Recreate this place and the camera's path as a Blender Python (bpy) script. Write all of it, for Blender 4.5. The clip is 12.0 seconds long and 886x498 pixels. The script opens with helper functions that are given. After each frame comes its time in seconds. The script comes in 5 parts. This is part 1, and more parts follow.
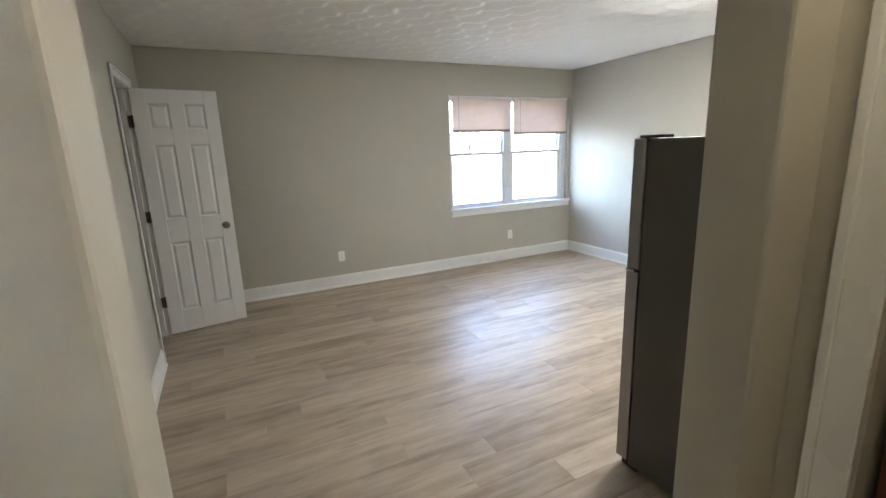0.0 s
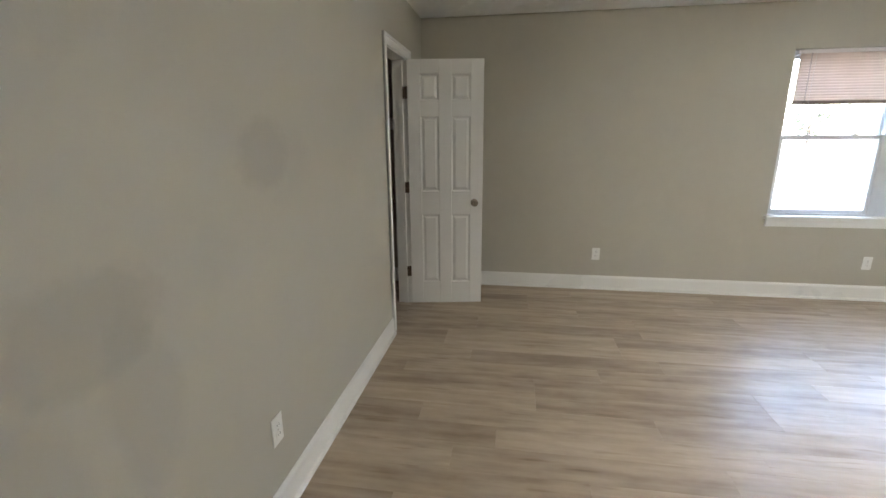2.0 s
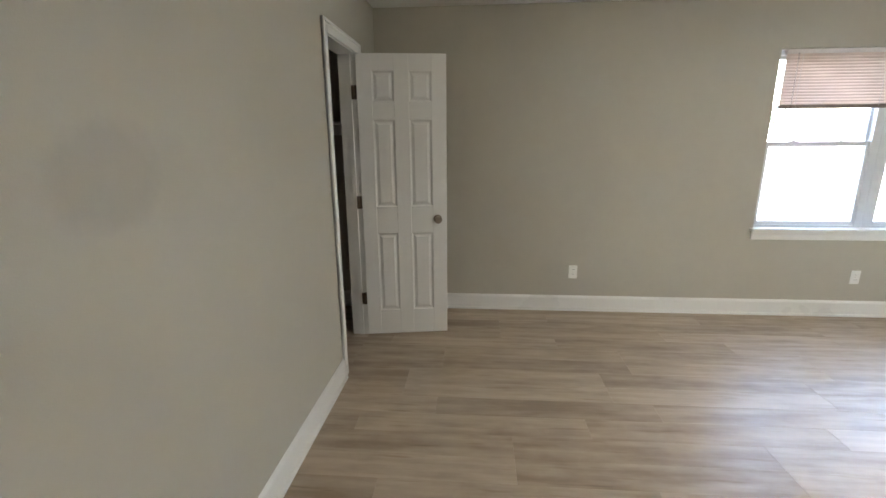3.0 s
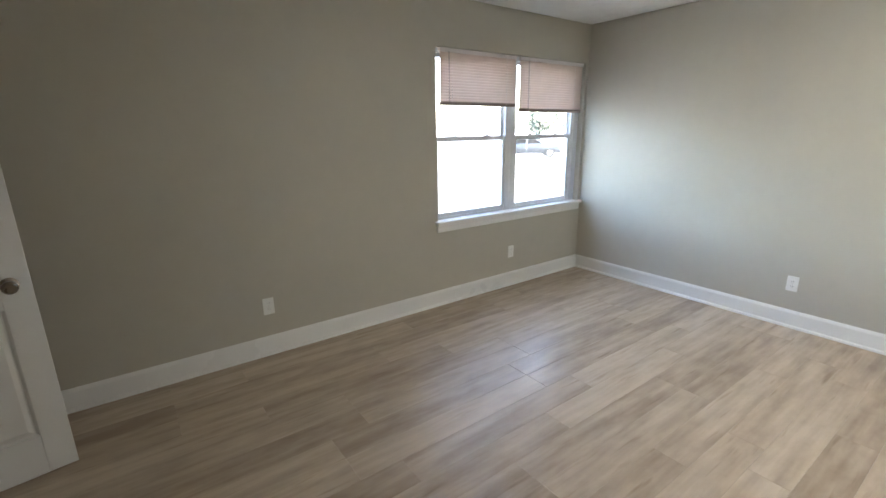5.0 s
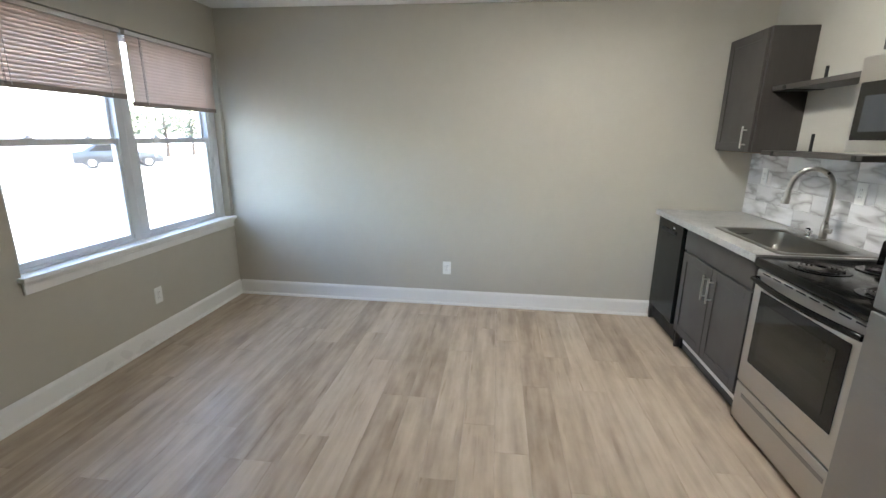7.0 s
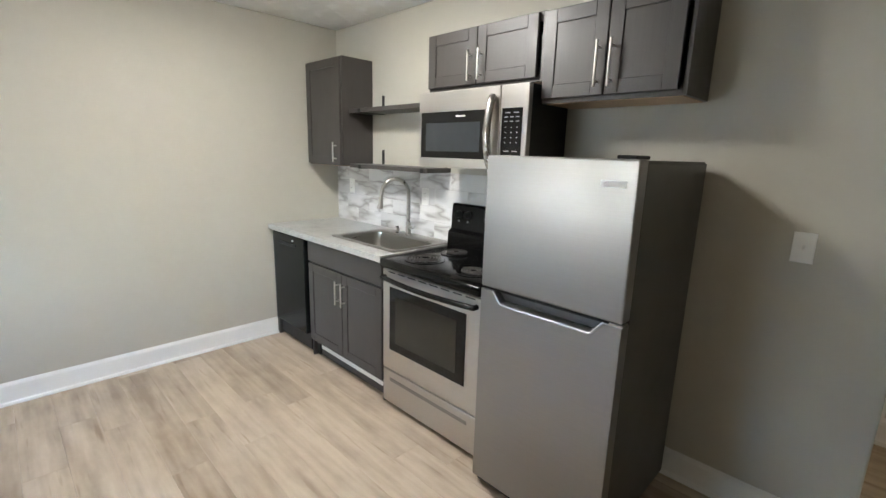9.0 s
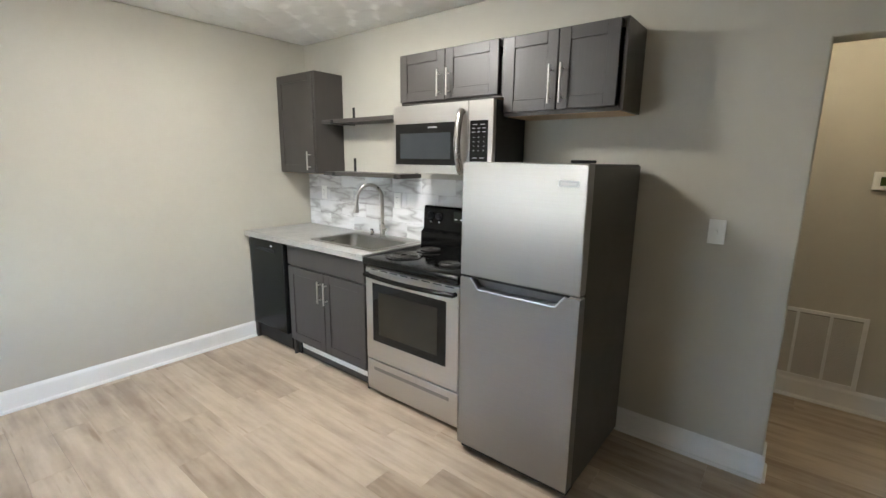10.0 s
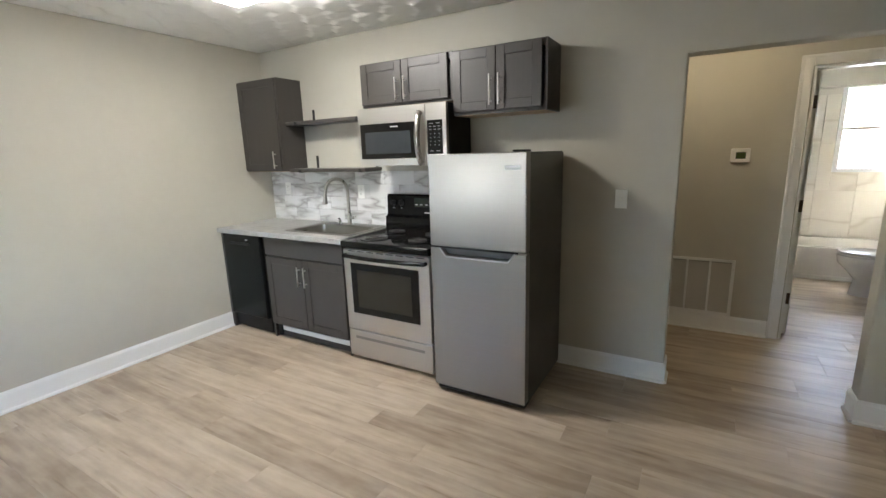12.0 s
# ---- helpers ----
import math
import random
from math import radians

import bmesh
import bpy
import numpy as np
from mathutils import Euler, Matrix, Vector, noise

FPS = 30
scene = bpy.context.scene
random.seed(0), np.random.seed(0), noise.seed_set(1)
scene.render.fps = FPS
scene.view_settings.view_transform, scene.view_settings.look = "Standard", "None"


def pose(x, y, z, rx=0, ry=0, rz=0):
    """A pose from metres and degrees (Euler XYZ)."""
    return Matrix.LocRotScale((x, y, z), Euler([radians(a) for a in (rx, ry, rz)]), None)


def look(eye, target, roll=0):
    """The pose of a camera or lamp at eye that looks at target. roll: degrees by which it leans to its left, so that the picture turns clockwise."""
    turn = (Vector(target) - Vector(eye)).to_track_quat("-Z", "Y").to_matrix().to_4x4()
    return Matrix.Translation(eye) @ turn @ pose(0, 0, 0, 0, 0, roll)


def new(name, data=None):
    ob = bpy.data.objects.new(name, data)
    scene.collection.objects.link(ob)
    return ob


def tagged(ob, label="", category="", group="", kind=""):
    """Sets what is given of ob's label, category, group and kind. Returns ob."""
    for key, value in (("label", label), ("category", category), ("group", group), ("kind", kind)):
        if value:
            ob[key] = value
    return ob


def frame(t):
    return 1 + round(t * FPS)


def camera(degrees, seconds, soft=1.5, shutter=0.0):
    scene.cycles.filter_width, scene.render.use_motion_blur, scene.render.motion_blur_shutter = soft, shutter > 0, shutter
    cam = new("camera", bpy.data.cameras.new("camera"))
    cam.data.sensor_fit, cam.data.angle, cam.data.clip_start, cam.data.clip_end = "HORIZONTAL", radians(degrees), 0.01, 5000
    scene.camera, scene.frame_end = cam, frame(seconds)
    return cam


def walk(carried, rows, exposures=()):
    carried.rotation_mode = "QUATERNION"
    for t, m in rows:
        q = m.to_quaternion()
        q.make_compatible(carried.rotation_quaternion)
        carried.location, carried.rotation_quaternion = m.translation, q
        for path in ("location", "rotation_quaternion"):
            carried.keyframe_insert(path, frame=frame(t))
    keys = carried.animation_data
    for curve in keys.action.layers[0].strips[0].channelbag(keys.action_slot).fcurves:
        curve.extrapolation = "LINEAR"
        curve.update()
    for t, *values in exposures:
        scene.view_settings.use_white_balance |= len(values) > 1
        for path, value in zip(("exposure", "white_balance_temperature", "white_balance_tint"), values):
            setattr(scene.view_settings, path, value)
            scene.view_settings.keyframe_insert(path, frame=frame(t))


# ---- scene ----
cam = camera(89.8, 12.0)
PATH = [
    (0, (0.159, 0.093, 1.486), (1.008, 1.85, 1.048), -2.1),
    (0.5, (0.243, 0.272, 1.471), (0.87, 2.122, 1.039), -1.8),
    (1, (0.346, 0.432, 1.448), (0.634, 2.356, 0.982), -1.6),
    (1.5, (0.46, 0.579, 1.472), (0.375, 2.516, 0.981), -1.0),
    (2, (0.449, 0.731, 1.449), (0.149, 2.646, 0.954), -0.4),
    (2.5, (0.375, 0.998, 1.488), (0.081, 2.913, 0.992), -0.0),
    (3, (0.425, 1.24, 1.47), (0.273, 3.176, 0.989), -0.4),
    (3.5, (0.515, 1.466, 1.443), (0.671, 3.407, 0.986), -0.8),
    (3.7, (0.526, 1.53, 1.425), (0.854, 3.448, 0.963), -0.9),
    (5.5, (0.591, 2.192, 1.517), (1.962, 3.543, 0.977), -0.5),
    (6, (0.644, 2.339, 1.502), (2.244, 3.405, 0.951), -0.5),
    (6.5, (0.651, 2.517, 1.511), (2.456, 3.181, 0.961), 0.0),
    (7, (0.793, 2.608, 1.472), (2.716, 2.838, 0.979), 0.75),
    (7.5, (0.974, 2.643, 1.477), (2.905, 2.364, 1.036), 1.1),
    (9.3, (1.124, 2.905, 1.503), (2.425, 1.444, 1.087), 1.5),
    (9.5, (1.098, 2.975, 1.498), (2.379, 1.494, 1.089), 1.3),
    (10, (1.025, 3.115, 1.506), (2.248, 1.582, 1.114), 0.7),
    (10.5, (1.018, 3.261, 1.517), (2.235, 1.721, 1.133), -0.2),
    (11, (1.024, 3.453, 1.502), (2.165, 1.86, 1.101), -0.4),
    (11.5, (0.99, 3.595, 1.507), (2.093, 1.971, 1.127), -1.1),
    (12, (0.871, 3.648, 1.511), (1.862, 1.964, 1.085), -1.8),
]
TINT = 9
EXPOSURES = [(t, stops, kelvin, TINT) for t, stops, kelvin in ((0, 6.56, 6400), (1.5, 6.50, 6600), (2.5, 6.60, 6750), (3.5, 6.58, 6700), (5.5, 5.86, 6650), (7, 5.83, 6540), (9.5, 6.30, 6560), (12, 6.13, 6620))]
walk(cam, [(t, look(eye, target, roll)) for t, eye, target, roll in PATH], EXPOSURES)

# ---- light: overcast sky and soft sun; the lamps are built with the things ----
world = bpy.data.worlds.new("overcast_sky")
scene.world = world
world.use_nodes = True
wn = world.node_tree.nodes
sky = wn.new("ShaderNodeTexSky")
sky.sky_type = "NISHITA"
sky.sun_disc = False
sky.sun_elevation = radians(48)
sky.sun_rotation = radians(138)
sky.dust_density = 2.0
sky.air_density = 1.0
wn["Background"].inputs["Strength"].default_value = 0.085
world.node_tree.links.new(sky.outputs[0], wn["Background"].inputs["Color"])
sun_data = bpy.data.lights.new("sun", "SUN")
sun_data.energy = 1.1
sun_data.angle = radians(14)
sun_data.color = (1.0, 0.94, 0.84)
sun = new("sun", sun_data)
sun.matrix_world = look((0, 0, 20), (-0.669 * 4, 0.743 * 4, 20 - 1.11 * 4))
LAMP_GLOW = 1.28
HALL_GLOW = 0.95


# ---- materials ----
def nodes_of(name):
    m = bpy.data.materials.new(name)
    m.use_nodes = True
    t = m.node_tree
    return m, t, t.nodes, t.links, t.nodes["Principled BSDF"]


def add_noise(t, scale, detail=3.0, rough=0.55, vec=None):
    n = t.nodes.new("ShaderNodeTexNoise")
    n.inputs["Scale"].default_value = scale
    n.inputs["Detail"].default_value = detail
    n.inputs["Roughness"].default_value = rough
    if vec is not None:
        t.links.new(vec, n.inputs["Vector"])
    return n


def add_ramp(t, fac, stops):
    r = t.nodes.new("ShaderNodeValToRGB")
    while len(r.color_ramp.elements) < len(stops):
        r.color_ramp.elements.new(0.5)
    for e, (p, c) in zip(r.color_ramp.elements, stops):
        e.position = p
        e.color = (*c, 1) if len(c) == 3 else (c[0], c[0], c[0], 1)
    t.links.new(fac, r.inputs["Fac"])
    return r


def add_math(t, op, a, b):
    n = t.nodes.new("ShaderNodeMath")
    n.operation = op
    for k, v in enumerate((a, b)):
        if isinstance(v, (int, float)):
            n.inputs[k].default_value = v
        else:
            t.links.new(v, n.inputs[k])
    return n.outputs[0]


def add_mix(t, fac, a, b, mode="MIX"):
    n = t.nodes.new("ShaderNodeMix")
    n.data_type = "RGBA"
    n.blend_type = mode
    for k, v in ((0, fac), (6, a), (7, b)):
        if isinstance(v, (int, float)):
            n.inputs[k].default_value = v
        elif isinstance(v, tuple):
            n.inputs[k].default_value = (*v, 1)
        else:
            t.links.new(v, n.inputs[k])
    return n.outputs[2]


def add_bump(t, height, strength, dist, bsdf):
    b = t.nodes.new("ShaderNodeBump")
    b.inputs["Strength"].default_value = strength
    b.inputs["Distance"].default_value = dist
    t.links.new(height, b.inputs["Height"])
    t.links.new(b.outputs[0], bsdf.inputs["Normal"])


def shade(c, f):
    return tuple(min(1.0, v * f) for v in c)


def coords(t, scale=(1, 1, 1)):
    tc = t.nodes.new("ShaderNodeTexCoord")
    mp = t.nodes.new("ShaderNodeMapping")
    mp.inputs["Scale"].default_value = scale
    t.links.new(tc.outputs["Object"], mp.inputs["Vector"])
    return mp.outputs[0]


def paint(name, color, rough=0.6, patch=0.06, bump=0.15, grain=180.0, patch_scale=1.3):
    m, t, n, l, b = nodes_of(name)
    v = coords(t)
    big = add_noise(t, patch_scale, 4, 0.6, v)
    small = add_noise(t, 9.0, 3, 0.6, v)
    mixed = add_math(t, "ADD", add_math(t, "MULTIPLY", big.outputs[0], 0.7), add_math(t, "MULTIPLY", small.outputs[0], 0.3))
    r = add_ramp(t, mixed, [(0.3, shade(color, 1 - patch)), (0.7, shade(color, 1 + patch))])
    l.new(r.outputs[0], b.inputs["Base Color"])
    rr = add_ramp(t, big.outputs[0], [(0.35, (rough - 0.06,)), (0.65, (rough + 0.06,))])
    l.new(rr.outputs[0], b.inputs["Roughness"])
    fine = add_noise(t, grain, 2, 0.5, v)
    add_bump(t, fine.outputs[0], bump, 0.002, b)
    return m


def plain(name, color, rough=0.5, metal=0.0, var=0.05, scale=14.0, spec=0.5):
    m, t, n, l, b = nodes_of(name)
    v = coords(t)
    a = add_noise(t, scale, 3, 0.6, v)
    r = add_ramp(t, a.outputs[0], [(0.3, shade(color, 1 - var)), (0.7, shade(color, 1 + var))])
    l.new(r.outputs[0], b.inputs["Base Color"])
    rr = add_ramp(t, a.outputs[0], [(0.3, (max(0.02, rough - 0.04),)), (0.7, (min(1, rough + 0.05),))])
    l.new(rr.outputs[0], b.inputs["Roughness"])
    b.inputs["Metallic"].default_value = metal
    b.inputs["Specular IOR Level"].default_value = spec
    return m


def brushed(name, color, rough=0.3, along=(2, 2, 240)):
    """Brushed steel: fine streaks; along gives the noise scale per axis."""
    m, t, n, l, b = nodes_of(name)
    streak = add_noise(t, 1.0, 3, 0.6, coords(t, along))
    cloud = add_noise(t, 3.0, 3, 0.5, coords(t))
    r = add_ramp(t, streak.outputs[0], [(0.3, shade(color, 0.97)), (0.7, shade(color, 1.02))])
    l.new(r.outputs[0], b.inputs["Base Color"])
    mix = add_math(t, "ADD", add_math(t, "MULTIPLY", streak.outputs[0], 0.5), add_math(t, "MULTIPLY", cloud.outputs[0], 0.5))
    rr = add_ramp(t, mix, [(0.3, (rough - 0.05,)), (0.7, (rough + 0.06,))])
    l.new(rr.outputs[0], b.inputs["Roughness"])
    b.inputs["Metallic"].default_value = 1.0
    b.inputs["Anisotropic"].default_value = 0.4
    add_bump(t, streak.outputs[0], 0.012, 0.001, b)
    return m


def plank_floor():
    m, t, n, l, b = nodes_of("vinyl_plank")
    tc = n.new("ShaderNodeTexCoord")
    oi = n.new("ShaderNodeObjectInfo")
    off = n.new("ShaderNodeCombineXYZ")
    l.new(add_math(t, "MULTIPLY", oi.outputs["Random"], 37.0), off.inputs[0])
    l.new(add_math(t, "MULTIPLY", oi.outputs["Random"], 91.0), off.inputs[1])
    add = n.new("ShaderNodeVectorMath")
    add.operation = "ADD"
    l.new(tc.outputs["Object"], add.inputs[0])
    l.new(off.outputs[0], add.inputs[1])

    def mapped(scale):
        mp = n.new("ShaderNodeMapping")
        mp.inputs["Scale"].default_value = scale
        l.new(add.outputs[0], mp.inputs["Vector"])
        return mp.outputs[0]

    broad = add_noise(t, 1.0, 2, 0.5, mapped((1.5, 15, 1)))
    blotch = add_noise(t, 1.0, 3, 0.6, mapped((5.0, 12, 1)))
    grain = add_noise(t, 1.0, 5, 0.65, mapped((3, 46, 1)))
    dark = add_noise(t, 1.0, 2, 0.5, mapped((2.6, 30, 1)))
    tone = add_math(t, "ADD", add_math(t, "MULTIPLY", oi.outputs["Random"], 0.20), add_math(t, "ADD", add_math(t, "MULTIPLY", broad.outputs[0], 0.56), add_math(t, "MULTIPLY", blotch.outputs[0], 0.32)))
    base = add_ramp(t, tone, [(0.36, (0.305, 0.236, 0.172)), (0.46, (0.388, 0.308, 0.229)), (0.56, (0.458, 0.372, 0.282)), (0.70, (0.550, 0.457, 0.355))])
    g = add_ramp(t, grain.outputs[0], [(0.35, (0.965,)), (0.65, (1.025,))])
    col = add_mix(t, 1.0, base.outputs[0], g.outputs[0], "MULTIPLY")
    d = add_ramp(t, dark.outputs[0], [(0.63, (1.0, 1.0, 1.0)), (0.76, (0.72, 0.67, 0.62))])
    col = add_mix(t, 1.0, col, d.outputs[0], "MULTIPLY")
    l.new(col, b.inputs["Base Color"])
    wear = add_noise(t, 2.2, 4, 0.65, tc.outputs["Object"])
    rr = add_ramp(t, wear.outputs[0], [(0.3, (0.34,)), (0.7, (0.50,))])
    l.new(rr.outputs[0], b.inputs["Roughness"])
    b.inputs["Specular IOR Level"].default_value = 0.36
    add_bump(t, grain.outputs[0], 0.10, 0.0015, b)
    return m


def marble(name, base, vein, scale=2.2, rough=0.18, amount=0.55):
    m, t, n, l, b = nodes_of(name)
    tc = n.new("ShaderNodeTexCoord")
    oi = n.new("ShaderNodeObjectInfo")
    add = n.new("ShaderNodeVectorMath")
    add.operation = "ADD"
    l.new(tc.outputs["Object"], add.inputs[0])
    l.new(add_math(t, "MULTIPLY", oi.outputs["Random"], 20.0), add.inputs[1])
    slant = n.new("ShaderNodeMapping")
    slant.inputs["Rotation"].default_value = (0, radians(32), 0)
    slant.inputs["Scale"].default_value = (0.75, 1.0, 2.6)
    l.new(add.outputs[0], slant.inputs["Vector"])
    warp = add_noise(t, scale * 1.3, 3, 0.5, slant.outputs[0])
    wv = n.new("ShaderNodeVectorMath")
    wv.operation = "MULTIPLY_ADD"
    l.new(warp.outputs["Color"], wv.inputs[0])
    wv.inputs[1].default_value = (0.4, 0.4, 0.4)
    l.new(slant.outputs[0], wv.inputs[2])
    v = add_noise(t, scale, 2, 0.45, wv.outputs[0])
    away = add_math(t, "ABSOLUTE", add_math(t, "SUBTRACT", v.outputs[0], 0.5), 0)
    r = add_ramp(t, away, [(0.0, shade(vein, 1.0)), (0.022, add_tone(base, vein, amount)), (0.075, base)])
    cloud = add_noise(t, scale * 0.8, 3, 0.6, add.outputs[0])
    cr = add_ramp(t, cloud.outputs[0], [(0.35, (0.88, 0.88, 0.89)), (0.6, (1.0, 1.0, 1.0))])
    col = add_mix(t, 1.0, r.outputs[0], cr.outputs[0], "MULTIPLY")
    l.new(col, b.inputs["Base Color"])
    b.inputs["Roughness"].default_value = rough
    return m


def add_tone(a, c, f):
    return tuple(x * (1 - f) + y * f for x, y in zip(a, c))


def stained_wood(name, color, rough=0.42, along=(60, 60, 4)):
    m, t, n, l, b = nodes_of(name)
    g = add_noise(t, 1.0, 5, 0.65, coords(t, along))
    c = add_noise(t, 5.0, 3, 0.6, coords(t))
    tone = add_math(t, "ADD", add_math(t, "MULTIPLY", g.outputs[0], 0.6), add_math(t, "MULTIPLY", c.outputs[0], 0.4))
    r = add_ramp(t, tone, [(0.32, shade(color, 0.90)), (0.68, shade(color, 1.12))])
    l.new(r.outputs[0], b.inputs["Base Color"])
    rr = add_ramp(t, c.outputs[0], [(0.3, (rough - 0.05,)), (0.7, (rough + 0.07,))])
    l.new(rr.outputs[0], b.inputs["Roughness"])
    add_bump(t, g.outputs[0], 0.06, 0.001, b)
    return m


def speckled(name, a, c, d, scale=120):
    m, t, n, l, b = nodes_of(name)
    v = coords(t)
    s1 = add_noise(t, scale, 2, 0.6, v)
    s2 = add_noise(t, 12, 4, 0.65, v)
    mix = add_math(t, "ADD", add_math(t, "MULTIPLY", s1.outputs[0], 0.5), add_math(t, "MULTIPLY", s2.outputs[0], 0.5))
    r = add_ramp(t, mix, [(0.36, d), (0.47, c), (0.58, a)])
    l.new(r.outputs[0], b.inputs["Base Color"])
    b.inputs["Roughness"].default_value = 0.32
    return m


def glass(name, tint=(1, 1, 1), rough=0.0):
    m, t, n, l, b = nodes_of(name)
    b.inputs["Base Color"].default_value = (*tint, 1)
    b.inputs["Transmission Weight"].default_value = 1.0
    b.inputs["Roughness"].default_value = rough
    b.inputs["IOR"].default_value = 1.45
    return m


def slat_material():
    m, t, n, l, b = nodes_of("blind_slat")
    out = n["Material Output"]
    tr = n.new("ShaderNodeBsdfTranslucent")
    v = add_noise(t, 6, 2, 0.5, coords(t))
    r = add_ramp(t, v.outputs[0], [(0.3, (0.66, 0.55, 0.49)), (0.7, (0.72, 0.60, 0.54))])
    l.new(r.outputs[0], b.inputs["Base Color"])
    tr.inputs["Color"].default_value = (0.80, 0.58, 0.48, 1)
    b.inputs["Roughness"].default_value = 0.45
    mx = n.new("ShaderNodeMixShader")
    mx.inputs[0].default_value = 0.05
    l.new(b.outputs[0], mx.inputs[1])
    l.new(tr.outputs[0], mx.inputs[2])
    l.new(mx.outputs[0], out.inputs["Surface"])
    return m


def glow(name, color, strength):
    m, t, n, l, b = nodes_of(name)
    b.inputs["Base Color"].default_value = (0.85, 0.85, 0.85, 1)
    b.inputs["Emission Color"].default_value = (*color, 1)
    b.inputs["Emission Strength"].default_value = strength
    return m


WALL = paint("greige_wall_paint", (0.490, 0.467, 0.400), 0.62, 0.045, 0.22)
PATCHED = paint("patched_wall_paint", (0.490, 0.467, 0.400), 0.60, 0.025, 0.22)


def touch_ups(m, rows):
    """Roller touch-ups that dried a tone off: rows of centre, radii, inner and outer edge, tone."""
    t = m.node_tree
    b = t.nodes["Principled BSDF"]
    col = b.inputs["Base Color"].links[0].from_socket
    wob = add_noise(t, 7.0, 3, 0.6, coords(t))
    for (cy, cz), (ry, rz), lo, hi, tone in rows:
        mp = t.nodes.new("ShaderNodeMapping")
        mp.inputs["Scale"].default_value = (0, 1 / ry, 1 / rz)
        mp.inputs["Location"].default_value = (0, -cy / ry, -cz / rz)
        tc = t.nodes.new("ShaderNodeTexCoord")
        t.links.new(tc.outputs["Object"], mp.inputs["Vector"])
        ln = t.nodes.new("ShaderNodeVectorMath")
        ln.operation = "LENGTH"
        t.links.new(mp.outputs[0], ln.inputs[0])
        d = add_math(t, "MULTIPLY", add_math(t, "ADD", ln.outputs["Value"], add_math(t, "MULTIPLY", add_math(t, "SUBTRACT", wob.outputs[0], 0.5), 0.9)), 0.5)
        r = add_ramp(t, d, [(lo / 2, tone), (hi / 2, (1.0, 1.0, 1.0))])
        col = add_mix(t, 1.0, col, r.outputs[0], "MULTIPLY")
    t.links.new(col, b.inputs["Base Color"])


touch_ups(PATCHED, [
    ((2.19, 1.39), (0.17, 0.13), 0.75, 1.10, (0.89, 0.885, 0.89)),
    ((2.42, 1.36), (0.12, 0.12), 0.60, 1.20, (0.955, 0.955, 0.955)),
    ((1.87, 1.10), (0.10, 0.11), 0.50, 1.25, (0.96, 0.965, 0.965)),
    ((1.46, 1.06), (0.20, 0.13), 0.80, 1.08, (0.89, 0.89, 0.90)),
    ((1.56, 0.84), (0.11, 0.24), 0.80, 1.15, (0.92, 0.92, 0.925)),
    ((1.28, 0.80), (0.12, 0.16), 0.70, 1.20, (0.92, 0.92, 0.925)),
    ((1.25, 2.02), (0.50, 0.42), 0.85, 1.06, (0.925, 0.925, 0.93)),
    ((3.05, 1.55), (0.30, 0.30), 0.50, 1.20, (0.965, 0.965, 0.96)),
])
CEIL = paint("white_ceiling_texture", (0.80, 0.80, 0.78), 0.8, 0.03, 0.12, 70)
TRIM = paint("white_trim_gloss", (0.80, 0.80, 0.78), 0.32, 0.02, 0.05, 60)
DOORW = paint("white_door_paint", (0.80, 0.80, 0.78), 0.38, 0.02, 0.08, 120)
VINYL = plain("white_vinyl", (0.68, 0.71, 0.75), 0.35, 0, 0.02)
PLATE = plain("white_plastic_plate", (0.82, 0.82, 0.79), 0.35, 0, 0.02)
SLOT = plain("dark_slot", (0.03, 0.03, 0.03), 0.5)
FLOOR = plank_floor()
SUB = plain("underlay", (0.10, 0.085, 0.07), 0.8)
CAB = stained_wood("grey_stained_cabinet", (0.052, 0.046, 0.042), 0.40, (110, 110, 3))
CABIN = plain("raw_cabinet_bottom", (0.52, 0.36, 0.22), 0.6, 0, 0.1)
STEEL = brushed("brushed_steel", (0.315, 0.304, 0.290), 0.36, (2, 2, 260))
RANGESTEEL = brushed("warm_brushed_steel", (0.52, 0.495, 0.455), 0.36, (2, 2, 260))
FAUCETM = plain("brushed_faucet_nickel", (0.40, 0.38, 0.35), 0.30, 1.0, 0.03)
VENTFIN = plain("grille_fin", (0.57, 0.545, 0.49), 0.5, 0, 0.03)
OLIVE = plain("olive_lcd", (0.045, 0.065, 0.020), 0.25)
STEELV = brushed("brushed_steel_upright", (0.42, 0.405, 0.385), 0.26, (240, 240, 2))
NICKEL = plain("satin_nickel", (0.58, 0.56, 0.53), 0.34, 1.0, 0.03)
KNOB = plain("antique_nickel", (0.30, 0.26, 0.22), 0.28, 1.0)
CHROME = plain("polished_chrome", (0.75, 0.75, 0.75), 0.1, 1.0, 0.02)
BRONZE = plain("aged_bronze", (0.10, 0.075, 0.055), 0.4, 0.8)
FRSIDE = paint("textured_grey_side", (0.078, 0.074, 0.063), 0.42, 0.05, 0.2, 300)
BLACK = plain("black_gloss_enamel", (0.005, 0.005, 0.005), 0.10, 0, 0.05, 14, 0.22)
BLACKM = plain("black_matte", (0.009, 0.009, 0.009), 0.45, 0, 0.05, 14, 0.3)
DWASH = plain("black_dishwasher_face", (0.008, 0.009, 0.009), 0.22, 0, 0.05, 14, 0.18)
GLASSB = plain("black_oven_glass", (0.008, 0.008, 0.008), 0.06, 0, 0.05, 14, 0.3)
OVENIN = plain("oven_window_glass", (0.026, 0.023, 0.017), 0.07, 0, 0.05, 14, 0.4)
MWIN = plain("microwave_window_glass", (0.032, 0.036, 0.040), 0.10, 0, 0.05, 14, 0.4)
